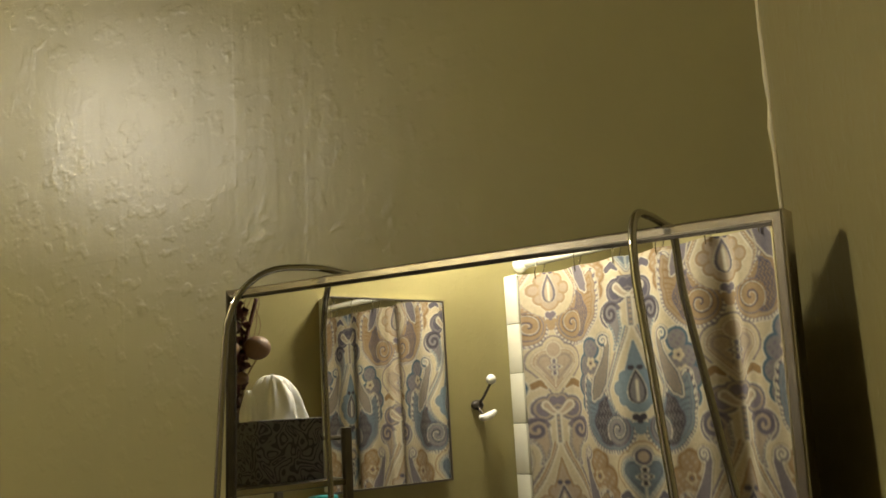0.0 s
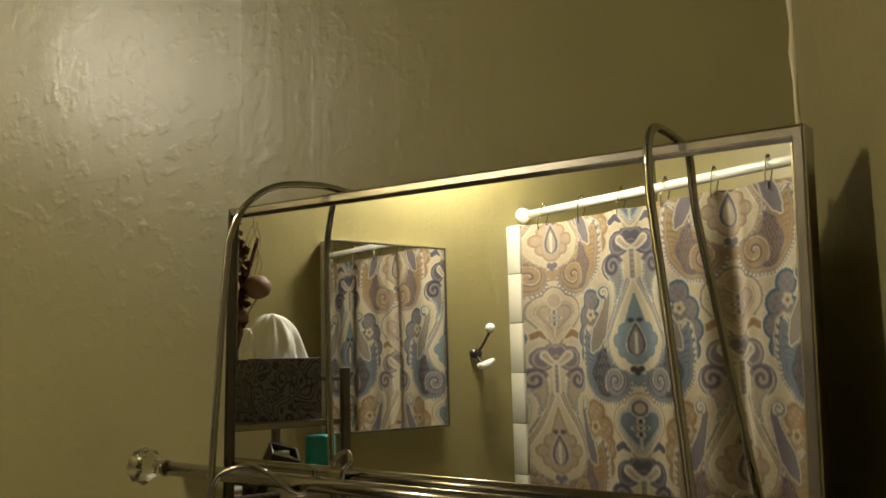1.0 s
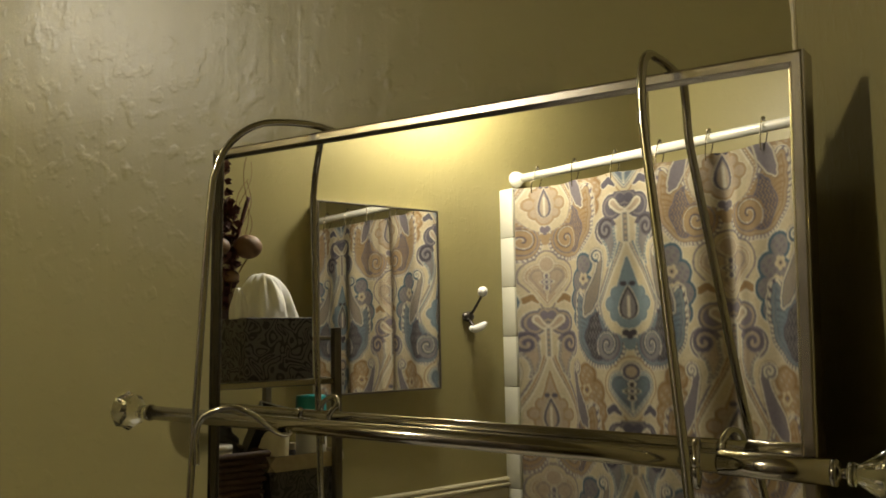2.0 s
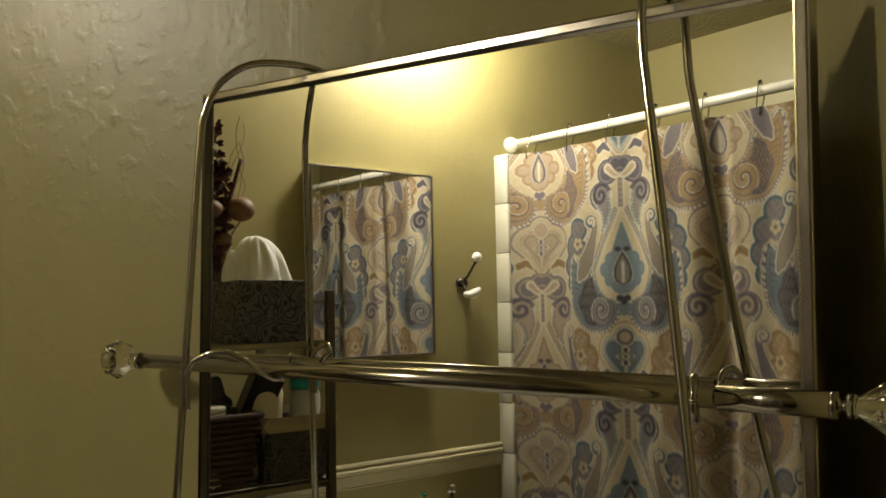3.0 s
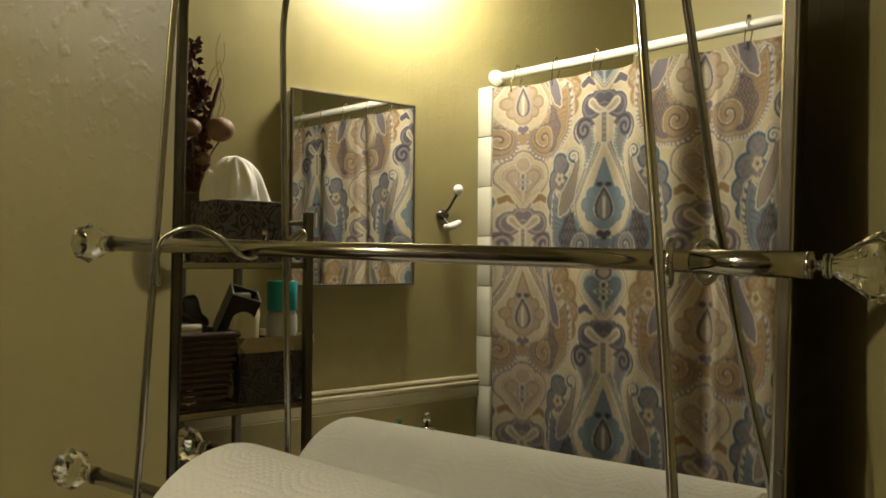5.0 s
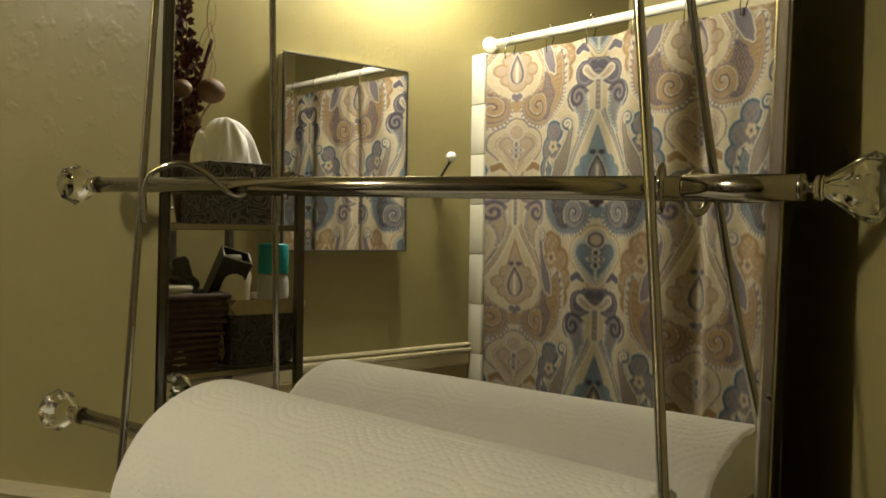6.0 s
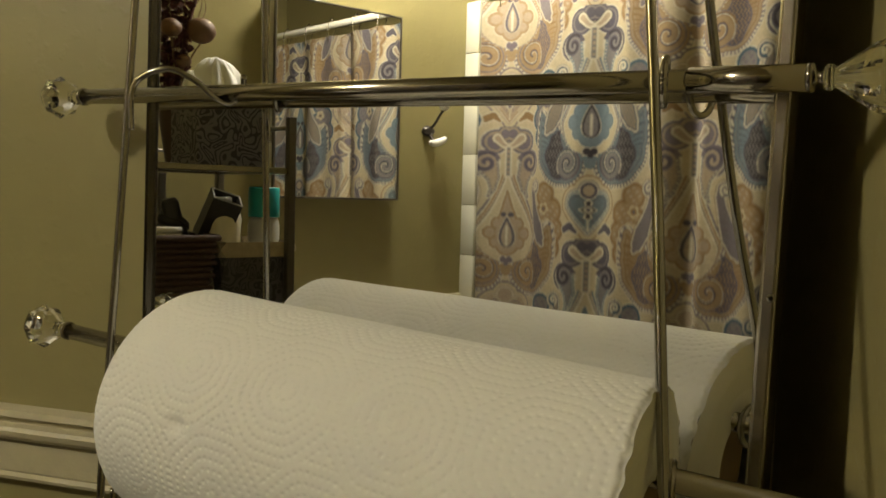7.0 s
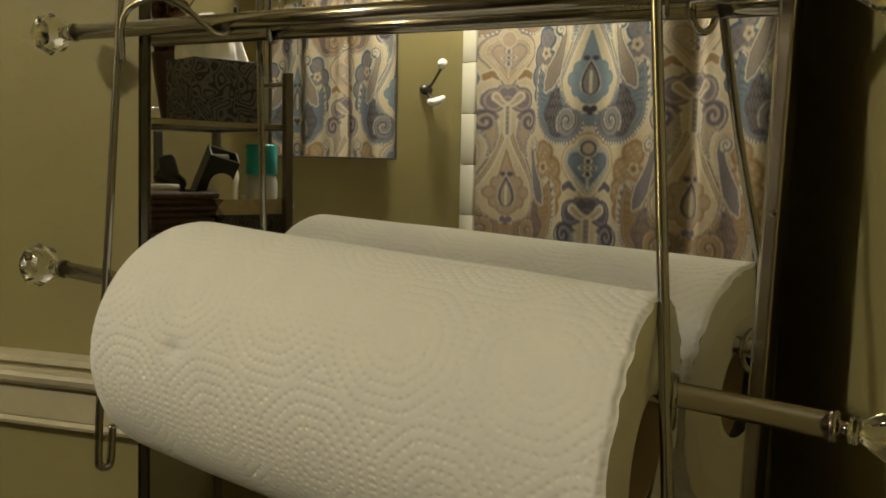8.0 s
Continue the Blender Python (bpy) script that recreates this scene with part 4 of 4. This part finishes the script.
def dried_flowers():
    """A narrow vase of dried stems, burgundy leaves, a round pod and curly twigs."""
    base = Vector((-1.606, -0.440, S1 + 0.0005))
    v = thing("dried_flowers", "dark red vase of dried burgundy stems and pods", "dried flowers", base)
    part("vase", lathe(bmesh.new(), [(0.020, 0.0), (0.022, 0.01), (0.028, 0.05), (0.036, 0.10), (0.041, 0.145), (0.043, 0.150), (0.040, 0.147), (0.031, 0.11), (0.02, 0.02)], 28), VASE, v, "dark red flared vase", True)
    r = random.Random(3)
    for k in range(13):
        a = r.uniform(0, 2 * math.pi)
        lean = r.uniform(0.015, 0.075)
        hgt = r.uniform(0.32, 0.52)
        tip = Vector((lean * math.cos(a), lean * math.sin(a) + 0.012, hgt))
        mid = Vector((lean * 0.35 * math.cos(a), lean * 0.35 * math.sin(a), hgt * 0.55))
        line = spline([Vector((0, 0, 0.03)), mid, tip], 8)
        st = part("stem", tube(bmesh.new(), line, [0.0016 * (1 - 0.6 * i / len(line)) for i in range(len(line))], 6), STEM, v, "", True)
        bm = bmesh.new()
        for p in line[6:]:
            for _ in range(7 if k < 9 else 3):
                d = Vector((r.gauss(0, 1), r.gauss(0, 1), r.gauss(0.3, 0.7))).normalized()
                ln = r.uniform(0.014, 0.027)
                side = d.orthogonal().normalized() * ln * 0.38
                lift = d.cross(side).normalized() * ln * 0.12
                q = [p, p + d * ln * 0.5 + side + lift, p + d * ln, p + d * ln * 0.5 - side + lift]
                vs = [bm.verts.new(w) for w in q]
                bm.faces.new(vs)
        part("leaves", bm, LEAF, st, "small dried burgundy leaves")
    for k in range(6):
        a0 = r.uniform(0, 6.28)
        pts = [Vector((0, 0, 0.1))]
        for i in range(1, 17):
            q = i / 16
            pts.append(Vector((0.03 * q * math.cos(a0) + 0.020 * q * math.sin(11 * q + k), -0.055 * q + 0.026 * q * math.cos(10 * q + k), 0.1 + 0.40 * q - 0.05 * q * q * (k % 3))))
        part("twig", tube(bmesh.new(), spline(pts, 4), 0.0009, 5), STEM, v, "", True)
    part("twig", tube(bmesh.new(), spline([(0.01, -0.004, 0.20), (0.018, -0.016, 0.30), (0.022, -0.028, 0.350), (0.024, -0.044, 0.405)], 5), 0.0048, 8), LEAF, v, "thick dark stalk", True)
    for (x, y, z, q) in ((0.03, -0.040, 0.292, 0.031), (0.03, 0.028, 0.290, 0.022), (0.02, -0.005, 0.225, 0.017)):
        b = bmesh.new()
        bmesh.ops.create_uvsphere(b, u_segments=18, v_segments=12, radius=q, matrix=Matrix.Translation((x, y, z)) @ Matrix.Diagonal((0.9, 1.05, 0.88, 1)))
        pod = part("pod", b, POD, v, "round orange-brown pod", True)
        part("pod_stalk", tube(bmesh.new(), spline([(x, y, z - q * 0.8), (x * 0.5, y * 0.5, z - 0.07), (0, 0, 0.12)], 5), 0.0018, 6), STEM, pod, "", True)
    return v


dried_flowers()


def tapered_tub(bm, wx, wy, h, flare, wall=0.004):
    lo = [(-wx, -wy), (wx, -wy), (wx, wy), (-wx, wy)]
    def ring(s, z):
        return [bm.verts.new((x * s, y * s, z)) for x, y in lo]
    rings = [ring(1, 0), ring(1 + flare * 0.5, h * 0.5), ring(1 + flare, h), ring((1 + flare) * 0.95, h), ring(0.95, wall)]
    bm.faces.new(rings[0][::-1]); bm.faces.new(rings[-1])
    for a, b in zip(rings, rings[1:]):
        for i in range(4):
            bm.faces.new((a[i], a[(i + 1) % 4], b[(i + 1) % 4], b[i]))
    es = [e for e in bm.edges if abs(e.verts[0].co.z - e.verts[1].co.z) > h * 0.3]
    bmesh.ops.bevel(bm, geom=es, offset=0.012, segments=3, affect="EDGES")
    bmesh.ops.recalc_face_normals(bm, faces=bm.faces)
    return bm


def fabric_basket():
    b = thing("fabric_basket", "grey print fabric basket with a folded tan cuff", "basket", (-1.47, -0.508, S2 + 0.004))
    part("body", tapered_tub(bmesh.new(), 0.085, 0.072, 0.118, 0.16), BASKET_PRINT, b, "grey print fabric body")
    bm = tapered_tub(bmesh.new(), 0.1015, 0.0860, 0.030, 0.02)
    bmesh.ops.translate(bm, vec=(0, 0, 0.103), verts=bm.verts)
    part("cuff", bm, LINEN, b, "folded tan linen cuff")
    return b


fabric_basket()


def wicker_basket():
    b = thing("wicker_basket", "brown woven wicker basket holding toiletries", "basket", (-1.47, -0.335, S2 + 0.004))
    part("liner", tapered_tub(bmesh.new(), 0.082, 0.066, 0.146, 0.20), WICKER, b, "dark woven wall")
    for k in range(12):
        z = 0.008 + k * 0.0122
        s = 1 + 0.20 * z / 0.146 + (0.025 if k % 2 else 0.01)
        pts = []
        for (x, y) in ((-0.082, -0.066), (0.082, -0.066), (0.082, 0.066), (-0.082, 0.066), (-0.082, -0.066)):
            pts.append(Vector((x * s, y * s, z)))
        line = []
        for p, q in zip(pts, pts[1:]):
            for i in range(10):
                w = p.lerp(q, i / 10)
                line.append(w + Vector((w.x, w.y, 0)).normalized() * (0.0018 * (1 if (i + k) % 2 else -1)))
        line.append(line[0])
        part("strand", tube(bmesh.new(), line, 0.0052 if k < 11 else 0.0075, 6), WICKER, b, "", True)
    return b


wicker_basket()


def bottle(name, label, at, prof, mat, cap_prof, cap_mat, cap_label):
    b = thing(name, label, "bottle", at)
    part("body", lathe(bmesh.new(), prof, 24), mat, b, "", True)
    part("cap", lathe(bmesh.new(), cap_prof, 24), cap_mat, b, cap_label, True)
    return b


FLOOR_B = S2 + 0.009
bottle("lotion_bottle", "pale grey bottle with a tall teal cap in the fabric basket", (-1.455, -0.568, FLOOR_B), [(0.030, 0), (0.033, 0.004), (0.033, 0.160), (0.029, 0.173), (0.027, 0.175)], PALE,
       [(0.0325, 0.176), (0.0330, 0.178), (0.0325, 0.236), (0.0305, 0.239)], TEAL, "tall teal cap")
jar = thing("cream_jar", "cream coloured rounded jar in the fabric basket", "jar", (-1.43, -0.458, FLOOR_B))
part("body", lathe(bmesh.new(), [(0.022, 0), (0.030, 0.02), (0.035, 0.10), (0.036, 0.150), (0.038, 0.172), (0.032, 0.198), (0.018, 0.206)], 24), CREAM, jar, "", True)
part("lid", lathe(bmesh.new(), [(0.0185, 0.206), (0.0185, 0.214), (0.015, 0.217)], 20), PALE, jar, "", True)


def open_carton():
    """A small open box, dark outside with pale cut edges."""
    m = Matrix.Translation((-1.475, -0.430, FLOOR_B + 0.085)) @ Matrix.Rotation(radians(14), 4, "Z") @ Matrix.Rotation(radians(17), 4, "X") @ Matrix.Rotation(radians(24), 4, "Y")
    c = thing("open_carton", "black open-topped carton leaning among the toiletries", "carton", m=m)
    x, y, z, w = 0.026, 0.030, 0.150, 0.003
    part("bottom", box(bmesh.new(), (-x, -y, 0), (x, y, w)), BLACK, c)
    for lo, hi in (((-x, -y), (-x + w, y)), ((x - w, -y), (x, y)), ((-x + w, -y), (x - w, -y + w)), ((-x + w, y - w), (x - w, y))):
        side = part("side", box(bmesh.new(), (lo[0], lo[1], w), (hi[0], hi[1], z)), BLACK, c)
        part("cut_edge", box(bmesh.new(), (lo[0], lo[1], z + 0.0002), (hi[0], hi[1], z + 0.0022)), GREY, side, "pale grey cut edge")
    return c


open_carton()
can = thing("spray_can", "dark grey spray can leaning in the wicker basket", "spray can", m=Matrix.Translation((-1.45, -0.405, FLOOR_B + 0.012)) @ Matrix.Rotation(radians(-15), 4, "X"))
part("body", lathe(bmesh.new(), [(0.020, 0), (0.021, 0.004), (0.021, 0.150), (0.017, 0.162)], 22), BLACK, can, "", True)
part("cap", lathe(bmesh.new(), [(0.0175, 0.1625), (0.0178, 0.166), (0.0170, 0.198), (0.012, 0.206)], 22), BLACK, can, "rounded dark cap", True)
compact = thing("round_case", "small round black case in the wicker basket", "case", m=Matrix.Translation((-1.462, -0.358, FLOOR_B + 0.150)) @ Matrix.Rotation(radians(34), 4, "X"))
part("body", lathe(bmesh.new(), [(0.020, 0), (0.030, 0.003), (0.033, 0.012), (0.031, 0.018)], 24), BLACK, compact, "", True)
part("lid", lathe(bmesh.new(), [(0.031, 0.0185), (0.033, 0.022), (0.028, 0.030), (0.012, 0.034)], 24), BLACK, compact, "", True)
tin = thing("shallow_tin", "white lidded tin in the wicker basket", "tin", (-1.42, -0.325, FLOOR_B))
part("body", lathe(bmesh.new(), [(0.036, 0), (0.037, 0.003), (0.037, 0.146)], 26), CREAM, tin, "", True)
part("lid", lathe(bmesh.new(), [(0.038, 0.1465), (0.038, 0.156), (0.035, 0.158)], 26), CERAMIC, tin, "white lid", True)
bottle("orange_bottle", "round orange bottle on the lower shelf", (-1.42, -0.42, S3 + 0.004), [(0.030, 0), (0.034, 0.004), (0.034, 0.12), (0.022, 0.150)], PALE, [(0.030, 0.1505), (0.032, 0.155), (0.030, 0.19), (0.018, 0.205)], ORANGE, "domed orange cap")
bottle("blue_bottle", "small blue and white bottle on the lower shelf", (-1.41, -0.505, S3 + 0.004), [(0.022, 0), (0.024, 0.004), (0.024, 0.11), (0.014, 0.13)], CERAMIC, [(0.0145, 0.1305), (0.0150, 0.135), (0.0140, 0.165), (0.010, 0.168)], BLUE, "blue cap")


# ---------------------------------------------------------------- sink with its tap and soap
SINK_Z = Z0 - 0.735


def sink():
    s = thing("sink", "white ceramic pedestal sink below the medicine cabinet", "sink", (XA + 0.002, -0.94, 0))
    bm = bmesh.new()
    box(bm, (0.0, -0.27, SINK_Z - 0.14), (0.44, 0.27, SINK_Z), 0.03)
    part("basin", bm, CERAMIC, s, "white ceramic basin")
    part("pedestal", lathe(bmesh.new(), [(0.13, 0.0), (0.12, 0.03), (0.085, 0.2), (0.085, SINK_Z - 0.22), (0.11, SINK_Z - 0.142)], 28, Matrix.Translation((0.21, 0, 0))), CERAMIC, s, "", True)
    return s


sink()


def tap():
    t = thing("tap", "chrome sink tap with a ball-topped lever", "tap", (-1.60, -1.10, SINK_Z + 0.0005))
    part("body", lathe(bmesh.new(), [(0.030, 0), (0.030, 0.006), (0.020, 0.012), (0.018, 0.050), (0.024, 0.056), (0.024, 0.064), (0.012, 0.070)], 24), CHROME, t, "", True)
    part("spout", tube(bmesh.new(), spline([(0.01, 0.012, 0.045), (0.05, 0.02, 0.062), (0.10, 0.025, 0.055), (0.115, 0.026, 0.035)], 6), 0.010, 14), CHROME, t, "", True)
    part("handle", lathe(bmesh.new(), [(0.006, 0.0705), (0.006, 0.078), (0.012, 0.084), (0.014, 0.092), (0.010, 0.101), (0.004, 0.105)], 18), CHROME, t, "", True)
    return t


tap()
soap = bottle("soap_bottle", "small green pump soap bottle on the sink", (-1.56, -0.975, SINK_Z + 0.0005), [(0.015, 0), (0.017, 0.004), (0.017, 0.036), (0.008, 0.058), (0.006, 0.066), (0.006, 0.082)], GREEN,
              [(0.007, 0.0825), (0.0075, 0.088), (0.003, 0.090), (0.003, 0.098), (0.008, 0.100), (0.008, 0.105)], GREEN, "green pump")
